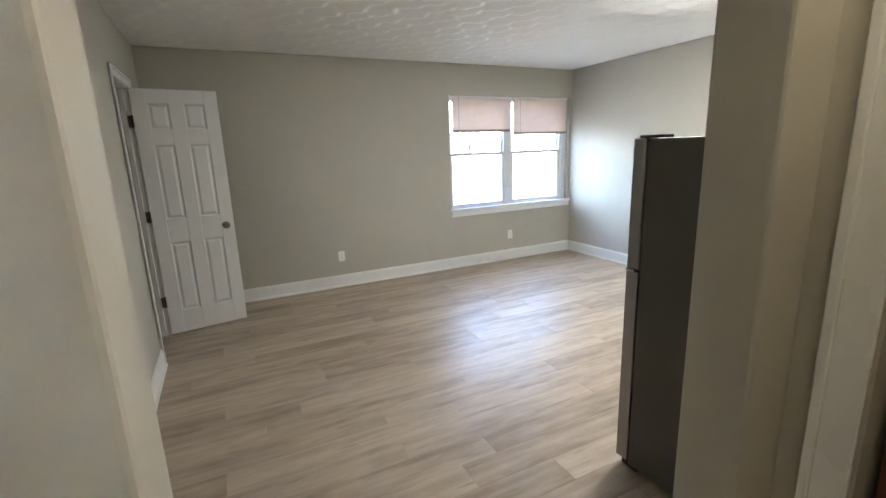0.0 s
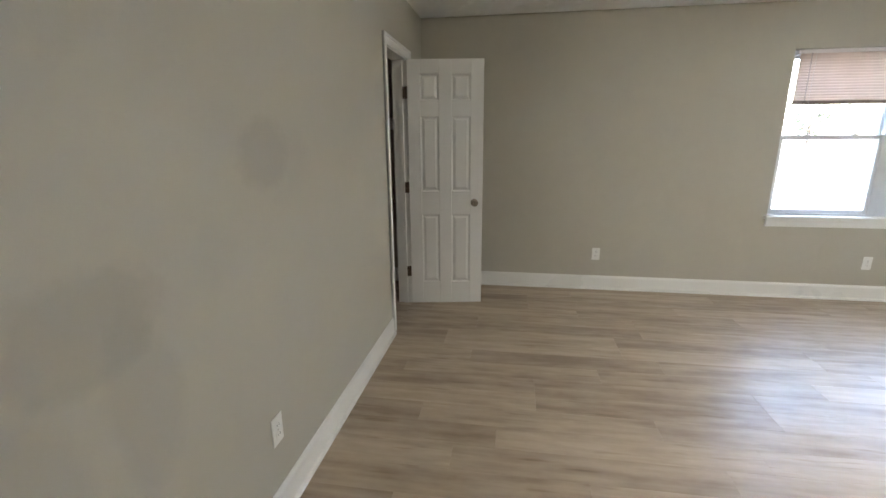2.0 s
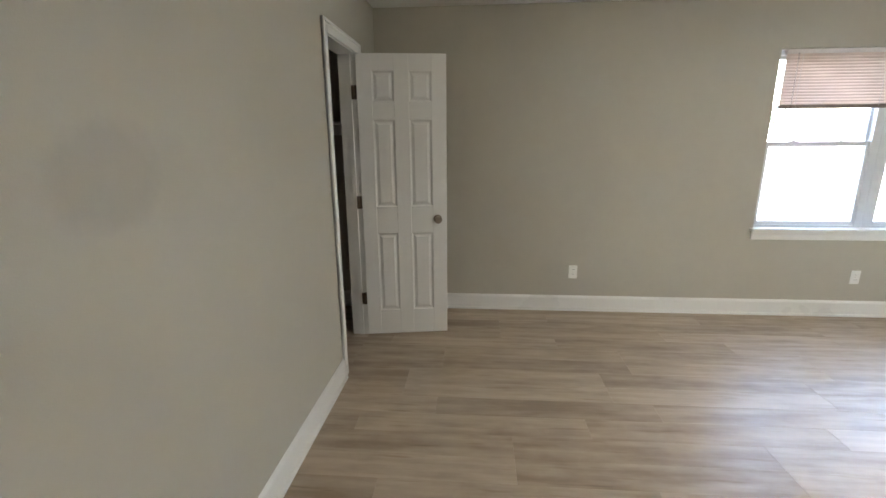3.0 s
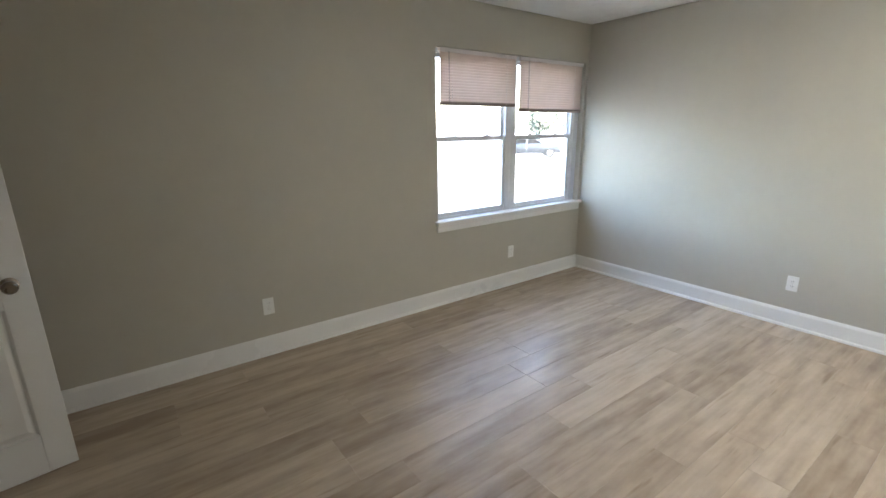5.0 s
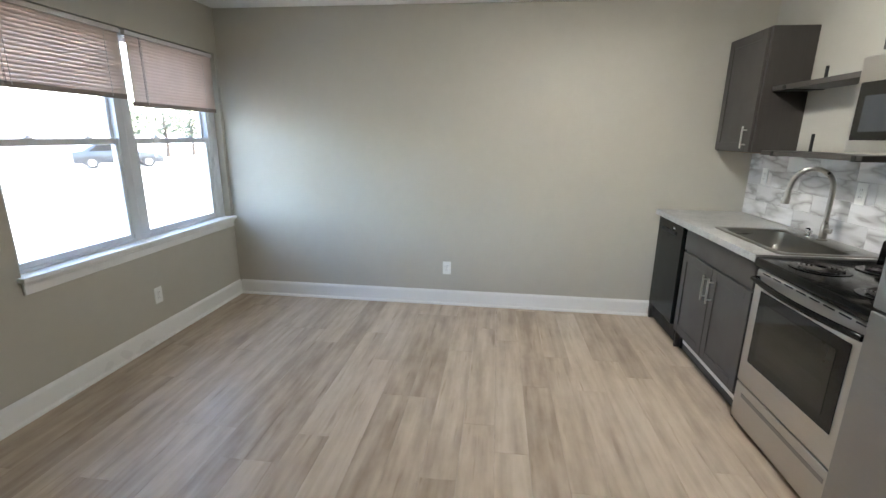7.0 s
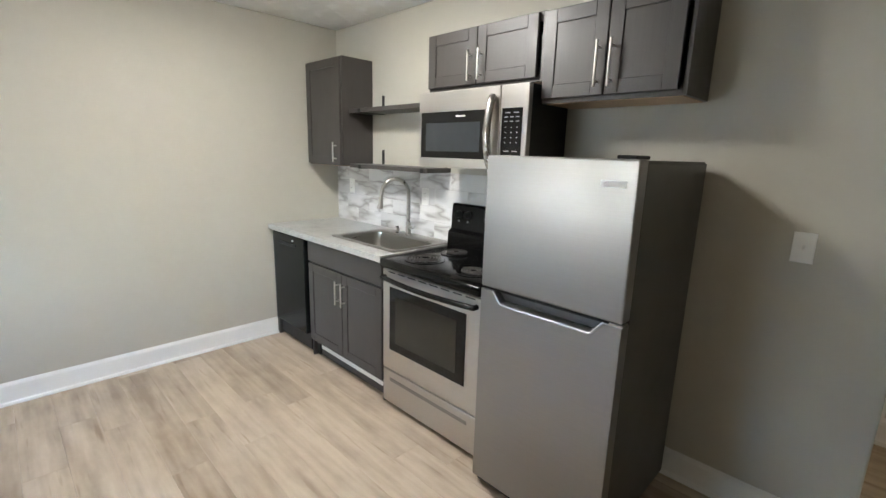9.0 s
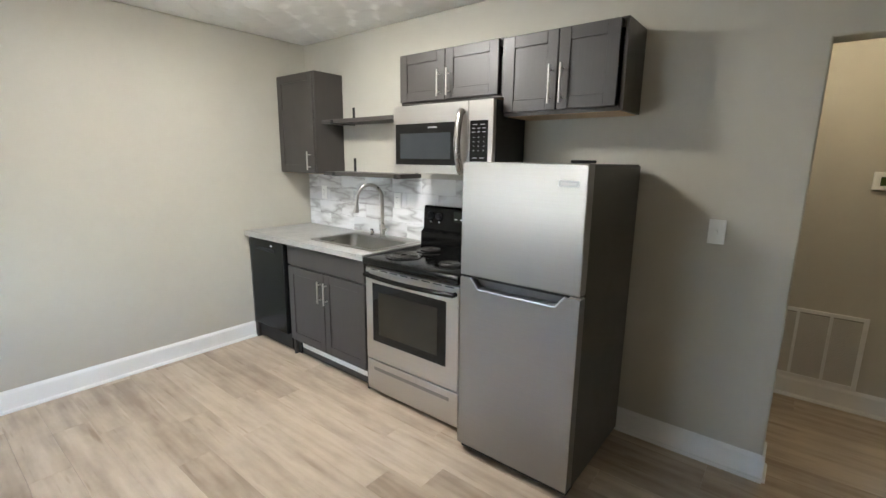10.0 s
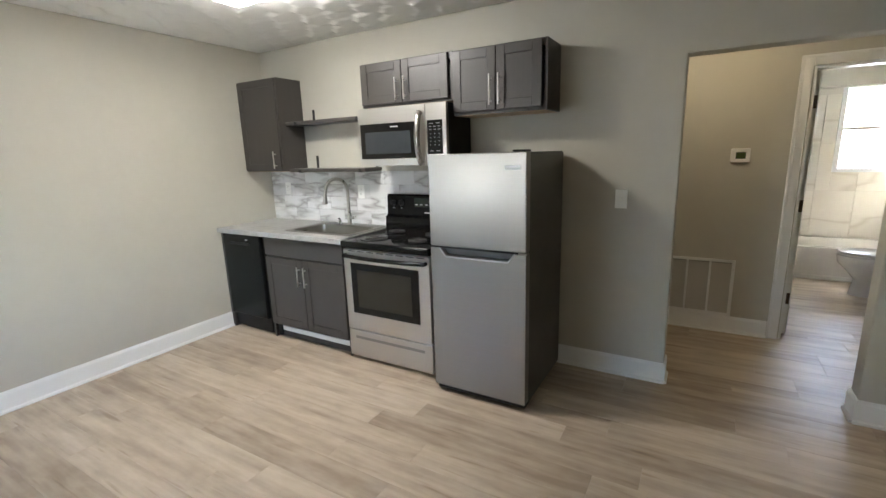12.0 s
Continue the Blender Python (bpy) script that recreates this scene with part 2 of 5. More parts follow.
LEGEND = plain("pale_legend", (0.5, 0.5, 0.5), 0.5)
KEYTEXT = plain("dim_key_legend", (0.20, 0.20, 0.20), 0.5)
BADGE = plain("maker_plate", (0.42, 0.42, 0.43), 0.4, 0.6)
COUNTER = speckled("grey_laminate", (0.44, 0.44, 0.42), (0.38, 0.38, 0.365), (0.27, 0.27, 0.26))
MARBLE = marble("white_marble_tile", (0.74, 0.735, 0.725), (0.40, 0.385, 0.375), 2.3, 0.2, 0.55)
BATHTILE = marble("cream_marble_tile", (0.76, 0.735, 0.68), (0.62, 0.58, 0.52), 0.8, 0.2, 0.15)
GROUT = plain("grout", (0.66, 0.65, 0.63), 0.8)
BLIND = slat_material()
BLINDRAIL = plain("blind_rail", (0.24, 0.195, 0.175), 0.45)
BLINDHEAD = plain("blind_headrail", (0.74, 0.70, 0.68), 0.35)
PANE = glass("window_pane_glass")
WANDM = glass("clear_wand", (0.85, 0.85, 0.85), 0.15)
PORCELAIN = plain("porcelain", (0.82, 0.81, 0.78), 0.12, 0, 0.02)
REDWOOD = stained_wood("red_brown_wood", (0.12, 0.035, 0.02), 0.4)
HALLGLOW = glow("hall_lamp_glass", (1.0, 0.84, 0.62), HALL_GLOW)
DIFFUSER = glow("lamp_diffuser", (1.0, 0.975, 0.945), LAMP_GLOW)
LCD = plain("green_lcd", (0.022, 0.027, 0.021), 0.2)


# ---- building helpers ----
origin = {}


def thing(name, base, label, category, group="", kind=""):
    e = new(name)
    e.empty_display_size = 0.1
    e.location = base
    origin[e] = Vector(base)
    return tagged(e, label, category, group, kind)


def finish(bm, name, material, at, smooth=False):
    bmesh.ops.translate(bm, verts=bm.verts, vec=-at)
    me = bpy.data.meshes.new(name)
    bm.normal_update()
    if smooth:
        for f in bm.faces:
            f.smooth = True
    bm.to_mesh(me)
    bm.free()
    if smooth:
        me.set_sharp_from_angle(angle=radians(38))
    me.materials.append(material)
    return me


def part(name, bm, material, parent, label="", smooth=False):
    at = origin[parent]
    ob = new(name, finish(bm, name, material, at, smooth))
    ob.parent = parent
    origin[ob] = at
    if label:
        ob["label"] = label
    return ob


def solid(name, bm, material, label="", category="", kind="", base=(0, 0, 0), smooth=False, group=""):
    at = Vector(base)
    ob = new(name, finish(bm, name, material, at, smooth))
    ob.location = at
    origin[ob] = at
    return tagged(ob, label, category, group, kind)


def box(bm, x0, x1, y0, y1, z0, z1, bevel=0.0, seg=1):
    m = Matrix.LocRotScale(((x0 + x1) / 2, (y0 + y1) / 2, (z0 + z1) / 2), None, (abs(x1 - x0), abs(y1 - y0), abs(z1 - z0)))
    made = bmesh.ops.create_cube(bm, size=1.0, matrix=m)
    if bevel:
        edges = {e for v in made["verts"] for e in v.link_edges}
        bmesh.ops.bevel(bm, geom=list(edges), offset=bevel, segments=seg, profile=0.5, affect="EDGES", clamp_overlap=True)
    return bm


def boxes(*rows, bevel=0.0, seg=1):
    bm = bmesh.new()
    for r in rows:
        box(bm, *r, bevel=bevel, seg=seg)
    return bm


def cyl(bm, a, b, r, r2=None, seg=20):
    a, b = Vector(a), Vector(b)
    d = b - a
    q = d.to_track_quat("Z", "Y").to_matrix().to_4x4()
    bmesh.ops.create_cone(bm, cap_ends=True, segments=seg, radius1=r, radius2=r if r2 is None else r2, depth=d.length,
                          matrix=Matrix.Translation((a + b) / 2) @ q)
    return bm


def tube(bm, pts, r, seg=12, radii=None):
    """A round bar swept along points."""
    pts = [Vector(p) for p in pts]
    rings = []
    side = None
    for k, p in enumerate(pts):
        d = (pts[min(k + 1, len(pts) - 1)] - pts[max(k - 1, 0)]).normalized()
        if side is None:
            side = d.orthogonal().normalized()
        side = (side - d * side.dot(d)).normalized()
        up = d.cross(side)
        rr = radii[k] if radii else r
        rings.append([bm.verts.new(p + (side * math.cos(a) + up * math.sin(a)) * rr) for a in (2 * math.pi * j / seg for j in range(seg))])
    for ra, rb in zip(rings, rings[1:]):
        for j in range(seg):
            bm.faces.new((ra[j], ra[(j + 1) % seg], rb[(j + 1) % seg], rb[j]))
    bm.faces.new(list(reversed(rings[0])))
    bm.faces.new(rings[-1])
    return bm


def lathe(bm, profile, at, axis="z", seg=28, sx=1.0, sy=1.0):
    """Turns a profile of (radius, height) about an axis through at."""
    at = Vector(at)
    rings = []
    for r, h in profile:
        ring = []
        for j in range(seg):
            a = 2 * math.pi * j / seg
            u, w = r * math.cos(a) * sx, r * math.sin(a) * sy
            p = {"z": (u, w, h), "y": (u, h, w), "x": (h, u, w)}[axis]
            ring.append(bm.verts.new(at + Vector(p)))
        rings.append(ring)
    for ra, rb in zip(rings, rings[1:]):
        for j in range(seg):
            bm.faces.new((ra[j], ra[(j + 1) % seg], rb[(j + 1) % seg], rb[j]))
    bm.faces.new(rings[0])
    bm.faces.new(rings[-1])
    bmesh.ops.recalc_face_normals(bm, faces=bm.faces)
    return bm


def prism(bm, outline, fixed, lo, hi):
    """Extrudes a 2D outline along an axis: fixed 'x' takes (y, z) points, 'y' (x, z), 'z' (x, y)."""
    def at(p, h):
        return {"x": (h, p[0], p[1]), "y": (p[0], h, p[1]), "z": (p[0], p[1], h)}[fixed]
    a = [bm.verts.new(at(p, lo)) for p in outline]
    b = [bm.verts.new(at(p, hi)) for p in outline]
    k = len(outline)
    bm.faces.new(a)
    bm.faces.new(b)
    for j in range(k):
        bm.faces.new((a[j], a[(j + 1) % k], b[(j + 1) % k], b[j]))
    bmesh.ops.recalc_face_normals(bm, faces=bm.faces)
    return bm


# ---- plan ----
XW, XE, YS, YN, H = -0.405, 4.545, 0.665, 4.99, 2.46
YB, OX0, OX1, OH = 0.528, 0.056, 1.003, 2.005
HY, HX0, HX1 = -0.455, -0.95, 1.135
BX0, BX1, BY = -1.05, 0.47, -3.30
WX0, WX1, WZ0, WZ1 = 2.67, 4.505, 0.70, 2.106
DY0, DY1, DH = 3.80, 4.405, 2.045
BD0, BD1, BDH = -0.40, 0.275, 2.012


def wall(name, bm, label, material=WALL):
    return solid(name, bm, material, label, "wall", "structure")


PAINTED = "smooth greige painted plaster wall"
wall("wall_north", boxes((-0.52, WX0, YN, 5.13, -0.05, H), (WX1, 4.68, YN, 5.13, -0.05, H), (WX0, WX1, YN, 5.13, -0.05, WZ0), (WX0, WX1, YN, 5.13, WZ1, H)), PAINTED + " with a double window")
wall("wall_east", boxes((XE, 4.68, YB, YN, -0.05, H)), PAINTED + " lit by the window")
wall("wall_west", boxes((-0.52, XW, YB, DY0, -0.05, H), (-0.52, XW, DY1, YN, -0.05, H), (-0.52, XW, DY0, DY1, DH, H)), PAINTED + " with touch-up patches and a doorway", PATCHED)
bm = prism(bmesh.new(), [(XW, -0.05), (OX0, -0.05), (OX0, OH), (OX1, OH), (OX1, -0.05), (XE, -0.05), (XE, H), (XW, H)], "y", YB, YS)
bmesh.ops.bevel(bm, geom=[e for e in bm.edges if all(OX0 - 0.001 < v.co.x < OX1 + 0.001 and v.co.z > -1 for v in e.verts) and abs(e.verts[0].co.y - e.verts[1].co.y) < 0.001 and e.calc_length() > 0.5], offset=0.008, segments=2, profile=0.5, affect="EDGES")
bmesh.ops.triangulate(bm, faces=[f for f in bm.faces if len(f.verts) > 4])
wall("wall_south", bm, PAINTED + " behind the kitchen with a wide cased-free opening")
wall("wall_hall_south", boxes((BD1, HX1, -0.575, HY, -0.05, H), (-1.15, BD0, -0.575, HY, -0.05, H), (BD0, BD1, -0.575, HY, BDH, H)), PAINTED + " of the short hall")
wall("wall_hall_west", boxes((HX0 - 0.1, HX0, HY, YB, -0.05, H)), PAINTED + " closing the hall")
wall("wall_hall_north", boxes((HX0, -0.52, YB, 0.64, -0.05, H)), PAINTED + " closing the hall")
wall("wall_hall_east", boxes((HX1, HX1 + 0.1, 0.40, YB, -0.05, H), (HX1, HX1 + 0.1, -0.575, -0.30, -0.05, H), (HX1, HX1 + 0.1, -0.30, 0.40, 2.03, H)), PAINTED + " with a cased doorway")
# added out of sight to stop outdoor light leaking round the hall door
wall("wall_light_block", boxes((1.32, 1.42, -0.7, YB, -0.05, H), (HX1 + 0.1, 1.32, -0.7, -0.575, -0.05, H)), PAINTED + " added unseen behind the hall door to block stray daylight")
wall("wall_closet", boxes((-2.42, -2.32, 3.4, 5.1, -0.05, H), (-2.32, -0.52, 3.4, 3.5, -0.05, H), (-2.32, -0.52, 5.0, 5.1, -0.05, H)), PAINTED + " of an unlit closet")
wall("wall_bath", boxes((BX1, BX1 + 0.1, BY, -0.575, -0.05, H), (BX0 - 0.1, BX0, BY, -0.575, -0.05, H)), PAINTED + " of the bathroom", paint("bath_wall_paint", (0.56, 0.54, 0.49), 0.5, 0.02, 0.15))

BWX0, BWX1, BWZ0, BWZ1 = -0.92, -0.455, 1.165, 2.10
wall("wall_bath_south", boxes((BX0 - 0.1, BWX0, BY - 0.12, BY, -0.05, H), (BWX1, BX1 + 0.1, BY - 0.12, BY, -0.05, H), (BWX0, BWX1, BY - 0.12, BY, -0.05, BWZ0), (BWX0, BWX1, BY - 0.12, BY, BWZ1, H)), "bathroom wall with a small window over the tub", paint("bath_wall_paint_b", (0.62, 0.60, 0.55), 0.5, 0.02, 0.15))


def ceiling_mesh(x0, x1, y0, y1, step):
    """Hand-stamped plaster: rows of overlapping tilted fans, each with a crisp scalloped lip."""
    nx, ny = int((x1 - x0) / step) + 1, int((y1 - y0) / step) + 1
    xs, ys = np.linspace(x0, x1, nx), np.linspace(y0, y1, ny)
    gx, gy = np.meshgrid(xs, ys, indexing="ij")
    low = np.zeros_like(gx)
    rng = np.random.RandomState(5)
    row = 0
    yy = y0 - 0.2
    while yy < y1 + 0.3:
        xx = x0 - 0.3 + (row % 2) * 0.13
        while xx < x1 + 0.3:
            cx, cy = xx + rng.uniform(-0.025, 0.025), yy + rng.uniform(-0.025, 0.025)
            tilt = 0.6 + rng.uniform(-0.2, 0.2)
            dx, dy = gx - cx, gy - cy
            u = dx * math.cos(tilt) + dy * math.sin(tilt)
            w = -dx * math.sin(tilt) + dy * math.cos(tilt)
            r = np.sqrt(u * u + w * w)
            lip = 0.150 + 0.010 * np.cos(np.arctan2(w, u) * 7 + rng.uniform(0, 6))
            amount = rng.uniform(0.018, 0.028)
            h = amount * np.clip((u + 0.10) / 0.25, 0, 1) * np.clip((lip - r) / 0.030, 0, 1)
            low = np.maximum(low, h)
            xx += 0.24
        yy += 0.17
        row += 1
    edge = np.minimum(np.minimum(gx - XW, XE - gx), np.minimum(gy - YS, YN - gy))
    low = low * np.clip(edge / 0.12, 0, 1)
    low = low + 0.0006 * np.sin(gx * 31 + gy * 17) * np.sin(gy * 23)
    verts = [(float(a), float(b), float(H - c)) for a, b, c in zip(gx.ravel(), gy.ravel(), low.ravel())]
    faces = [(i * ny + j, i * ny + j + 1, (i + 1) * ny + j + 1, (i + 1) * ny + j) for i in range(nx - 1) for j in range(ny - 1)]
    me = bpy.data.meshes.new("ceiling")
    me.from_pydata(verts, [], faces)
    me.materials.append(CEIL)
    for p in me.polygons:
        p.use_smooth = True
    return me


tagged(new("ceiling", ceiling_mesh(XW - 0.05, XE + 0.05, YS - 0.05, YN + 0.05, 0.018)), "white ceiling with hand-stamped fan plaster texture", "ceiling", kind="structure")
solid("ceiling_hall", boxes((-2.5, 4.75, -3.5, 5.2, H + 0.02, H + 0.12), (HX0, HX1 + 0.1, -0.575, YB, H - 0.012, H + 0.02), (BX0, BX1, BY, -0.575, H - 0.012, H + 0.02)), CEIL, "plain white ceiling slab over hall and bath", "ceiling", "structure")
solid("floor_base", boxes((-1.45, 4.75, -3.5, 5.2, -0.12, -0.008)), SUB, "dark underlay beneath the planks", "floor", "structure")


# ---- trim ----
def baseboard(name, a, b, out, h=0.135):
    """A board with an eased top and a shoe along its foot, from a to b on the floor plan; out: the way it faces."""
    a, b, o = Vector((*a, 0)), Vector((*b, 0)), Vector((*out, 0))
    prof = [(0, 0), (0.026, 0), (0.026, 0.006), (0.023, 0.014), (0.014, 0.019), (0.0125, 0.024), (0.0125, h - 0.022), (0.010, h - 0.014), (0.006, h - 0.006), (0.004, h), (0, h)]
    bm = bmesh.new()
    va = [bm.verts.new(a + o * d + Vector((0, 0, z))) for d, z in prof]
    vb = [bm.verts.new(b + o * d + Vector((0, 0, z))) for d, z in prof]
    k = len(prof)
    bm.faces.new(va)
    bm.faces.new(vb)
    for j in range(k):
        bm.faces.new((va[j], va[(j + 1) % k], vb[(j + 1) % k], vb[j]))
    bmesh.ops.recalc_face_normals(bm, faces=bm.faces)
    return solid(name, bm, TRIM, "white painted baseboard with a shoe moulding", "baseboard", "structure")


baseboard("baseboard_north", (XW, YN), (XE, YN), (0, -1))
baseboard("baseboard_east", (XE, 1.27), (XE, YN - 0.02), (-1, 0))
baseboard("baseboard_west", (XW, YS), (XW, 3.735), (1, 0))
baseboard("baseboard_west_b", (XW, 4.47), (XW, YN - 0.02), (1, 0))
baseboard("baseboard_south", (OX1 - 0.012, YS), (2.36, YS), (0, 1))
baseboard("baseboard_closet", (-2.32, 5.0), (-0.525, 5.0), (0, -1))
baseboard("baseboard_opening_east", (OX1, YB - 0.012), (OX1, YS + 0.012), (-1, 0))
baseboard("baseboard_opening_west", (OX0, YB - 0.012), (OX0, YS + 0.012), (1, 0))
baseboard("baseboard_stub", (XW, YS), (OX0 + 0.012, YS), (0, 1))
baseboard("baseboard_hall", (0.356, HY), (HX1, HY), (0, 1))
baseboard("baseboard_hall_north", (OX1 - 0.012, YB), (HX1, YB), (0, -1))


def casing_rows(lo, hi, top, face, out, axis, width=0.068):
    """Flat door casing with a back band round an opening; axis: the plan axis along the wall."""
    bm = bmesh.new()
    for thick, inset, wide in ((0.012, 0.006, width), (0.019, 0.006 + width - 0.02, 0.02)):
        p, q = sorted((face, face + out * thick))
        for r in ((lo - inset - wide, lo - inset, 0, top + inset + wide), (hi + inset, hi + inset + wide, 0, top + inset + wide), (lo - inset, hi + inset, top + inset, top + inset + wide)):
            u0, u1, z0, z1 = r
            if axis == "y":
                box(bm, p, q, u0, u1, z0, z1, bevel=0.003)
            else:
                box(bm, u0, u1, p, q, z0, z1, bevel=0.003)
    return bm


solid("trim_closet_door", casing_rows(DY0, DY1, DH - 0.02, XW, 1, "y", 0.070), TRIM, "white painted door casing", "door casing", "structure")
solid("trim_closet_jamb", boxes((-0.525, XW - 0.001, DY0 + 0.001, DY0 + 0.018, 0, DH - 0.001), (-0.525, XW - 0.001, DY1 - 0.018, DY1 - 0.001, 0, DH - 0.001), (-0.525, XW - 0.001, DY0 + 0.018, DY1 - 0.018, DH - 0.019, DH - 0.001), (-0.47, -0.44, DY1 - 0.030, DY1 - 0.018, 0, DH - 0.019), (-0.47, -0.44, DY0 + 0.018, DY0 + 0.030, 0, DH - 0.019)), TRIM, "white painted door jamb with stops", "door frame", "structure")
solid("trim_bath_door", casing_rows(BD0, BD1, BDH - 0.006, HY, 1, "x", 0.072), TRIM, "white painted door casing", "door casing", "structure")
solid("trim_bath_jamb", boxes((BD1 - 0.018, BD1 - 0.001, -0.58, HY - 0.001, 0, BDH - 0.001), (BD0 + 0.001, BD0 + 0.018, -0.58, HY - 0.001, 0, BDH - 0.001), (BD0 + 0.018, BD1 - 0.018, -0.58, HY - 0.001, BDH - 0.019, BDH - 0.001)), TRIM, "white painted door jamb", "door frame", "structure")
solid("trim_hall_door", casing_rows(-0.30, 0.40, 2.03, HX1, -1, "y", 0.075), TRIM, "white painted door casing", "door casing", "structure")


# ---- doors ----
def six_panel_door(name, width, height, label, hinge_z, knob_z, hinge_side=1):
    """A moulded door in its own frame: hinge edge at x 0, free edge at x width, faces at y 0 and -0.035."""
    d = thing(name, (0, 0, 0), label, "door", kind="structure")
    t = 0.035
    cols = [(0.102, 0.250), (0.350, 0.505)]
    k = width / 0.607
    cols = [(a * k, b * k) for a, b in cols]
    rows = [(0.20, 0.80), (0.995, 1.60), (1.72, 1.92)]
    bm = bmesh.new()
    box(bm, 0.004, width - 0.004, -t + 0.008, -0.008, 0.012, height - 0.004)
    xs = [0, cols[0][0], cols[0][1], cols[1][0], cols[1][1], width]
    zs = [0.008, rows[0][0], rows[0][1], rows[1][0], rows[1][1], rows[2][0], rows[2][1], height]
    for y0, y1 in ((-t, -t + 0.009), (-0.009, 0)):
        for a, b in ((xs[0], xs[1]), (xs[2], xs[3]), (xs[4], xs[5])):
            box(bm, a, b, y0, y1, zs[0], zs[-1], bevel=0.0015)
        for z0, z1 in ((zs[0], zs[1]), (zs[2], zs[3]), (zs[4], zs[5]), (zs[6], zs[7])):
            for a, b in ((xs[1], xs[2]), (xs[3], xs[4])):
                box(bm, a, b, y0, y1, z0, z1)
    for a, b in ((-t, 0),):
        box(bm, 0.0, 0.006, -t + 0.009, -0.009, 0.008, height)
        box(bm, width - 0.006, width, -t + 0.009, -0.009, 0.008, height)
    part("slab", bm, DOORW, d)
    for x0, x1 in cols:
        for z0, z1 in rows:
            bm = bmesh.new()
            for face, sgn in ((-0.0085, 1), (-t + 0.0085, -1)):
                steps = [(0.001, 0.007), (0.011, 0.0005), (0.017, 0.0005), (0.034, 0.0062)]
                rings = []
                for inset, up in steps:
                    y = face + sgn * up
                    rings.append([bm.verts.new(p) for p in ((x0 + inset, y, z0 + inset), (x1 - inset, y, z0 + inset), (x1 - inset, y, z1 - inset), (x0 + inset, y, z1 - inset))])
                for ra, rb in zip(rings, rings[1:]):
                    for j in range(4):
                        bm.faces.new((ra[j], ra[(j + 1) % 4], rb[(j + 1) % 4], rb[j]))
                bm.faces.new(rings[-1])
                bm.faces.new([bm.verts.new(v.co - Vector((0, sgn * 0.007, 0))) for v in rings[0]])
            bmesh.ops.recalc_face_normals(bm, faces=bm.faces)
            part("panel", bm, DOORW, d)
    kx = width - 0.068
    for sgn, y in ((1, 0.0), (-1, -t)):
        bm = bmesh.new()
        prof = [(0.031, 0.0), (0.031, 0.005), (0.026, 0.009), (0.012, 0.012), (0.011, 0.030), (0.020, 0.036), (0.027, 0.046), (0.027, 0.056), (0.020, 0.064), (0.008, 0.066)]
        lathe(bm, [(r, sgn * h) for r, h in prof], (kx, y, knob_z), "y")
        part("door_knob", bm, KNOB, d, "satin nickel door knob", smooth=True)
    part("latch_plate", boxes((width, width + 0.001, -t + 0.006, -0.006, knob_z - 0.03, knob_z + 0.03)), NICKEL, d)
    for z in hinge_z:
        bm = bmesh.new()
        y = -t - 0.004 if hinge_side < 0 else 0.004
        cyl(bm, (-0.004, y, z - 0.045), (-0.004, y, z + 0.045), 0.0065, seg=12)
        cyl(bm, (-0.004, y, z + 0.045), (-0.004, y, z + 0.050), 0.0045, seg=12)
        box(bm, -0.003, -0.0005, -t + 0.004, -0.004, z - 0.045, z + 0.045)
        box(bm, -0.034, -0.006, y - 0.003 * hinge_side, y - 0.0005 * hinge_side, z - 0.045, z + 0.045)
        part("hinge", bm, BRONZE, d, "dark bronze hinge")
    return d


d1 = six_panel_door("door_1", 0.612, 2.03, "white six-panel door standing open into the room", (0.30, 1.03, 1.78), 0.90, -1)
ang = math.degrees(math.atan2(4.471 - 4.375, 0.203 + 0.402))
d1.matrix_basis = pose(-0.408, 4.383 + 0.022, 0.0, 0, 0, ang)
d2 = six_panel_door("door_2", 0.66, 1.99, "white six-panel bathroom door swung wide open", (0.30, 1.03, 1.78), 0.92, 1)
d2.matrix_basis = pose(0.247, -0.585, 0.0, 0, 0, -86)
d3 = thing("door_3", (HX1 + 0.06, -0.29, 0), "dark red-brown wooden door beyond the hall casing", "door", kind="structure")
part("slab", boxes((HX1 + 0.045, HX1 + 0.08, -0.285, 0.385, 0.01, 2.02), bevel=0.003), REDWOOD, d3)

shelf = thing("closet_shelf", (-1.4, 4.85, 1.50), "white painted shelf board on a wall cleat in the closet", "shelf")
part("board", boxes((-2.31, -0.53, 4.70, 4.998, 1.586, 1.604), bevel=0.002), TRIM, shelf)
part("cleat", boxes((-2.31, -0.53, 4.980, 4.998, 1.505, 1.585), bevel=0.002), TRIM, shelf)

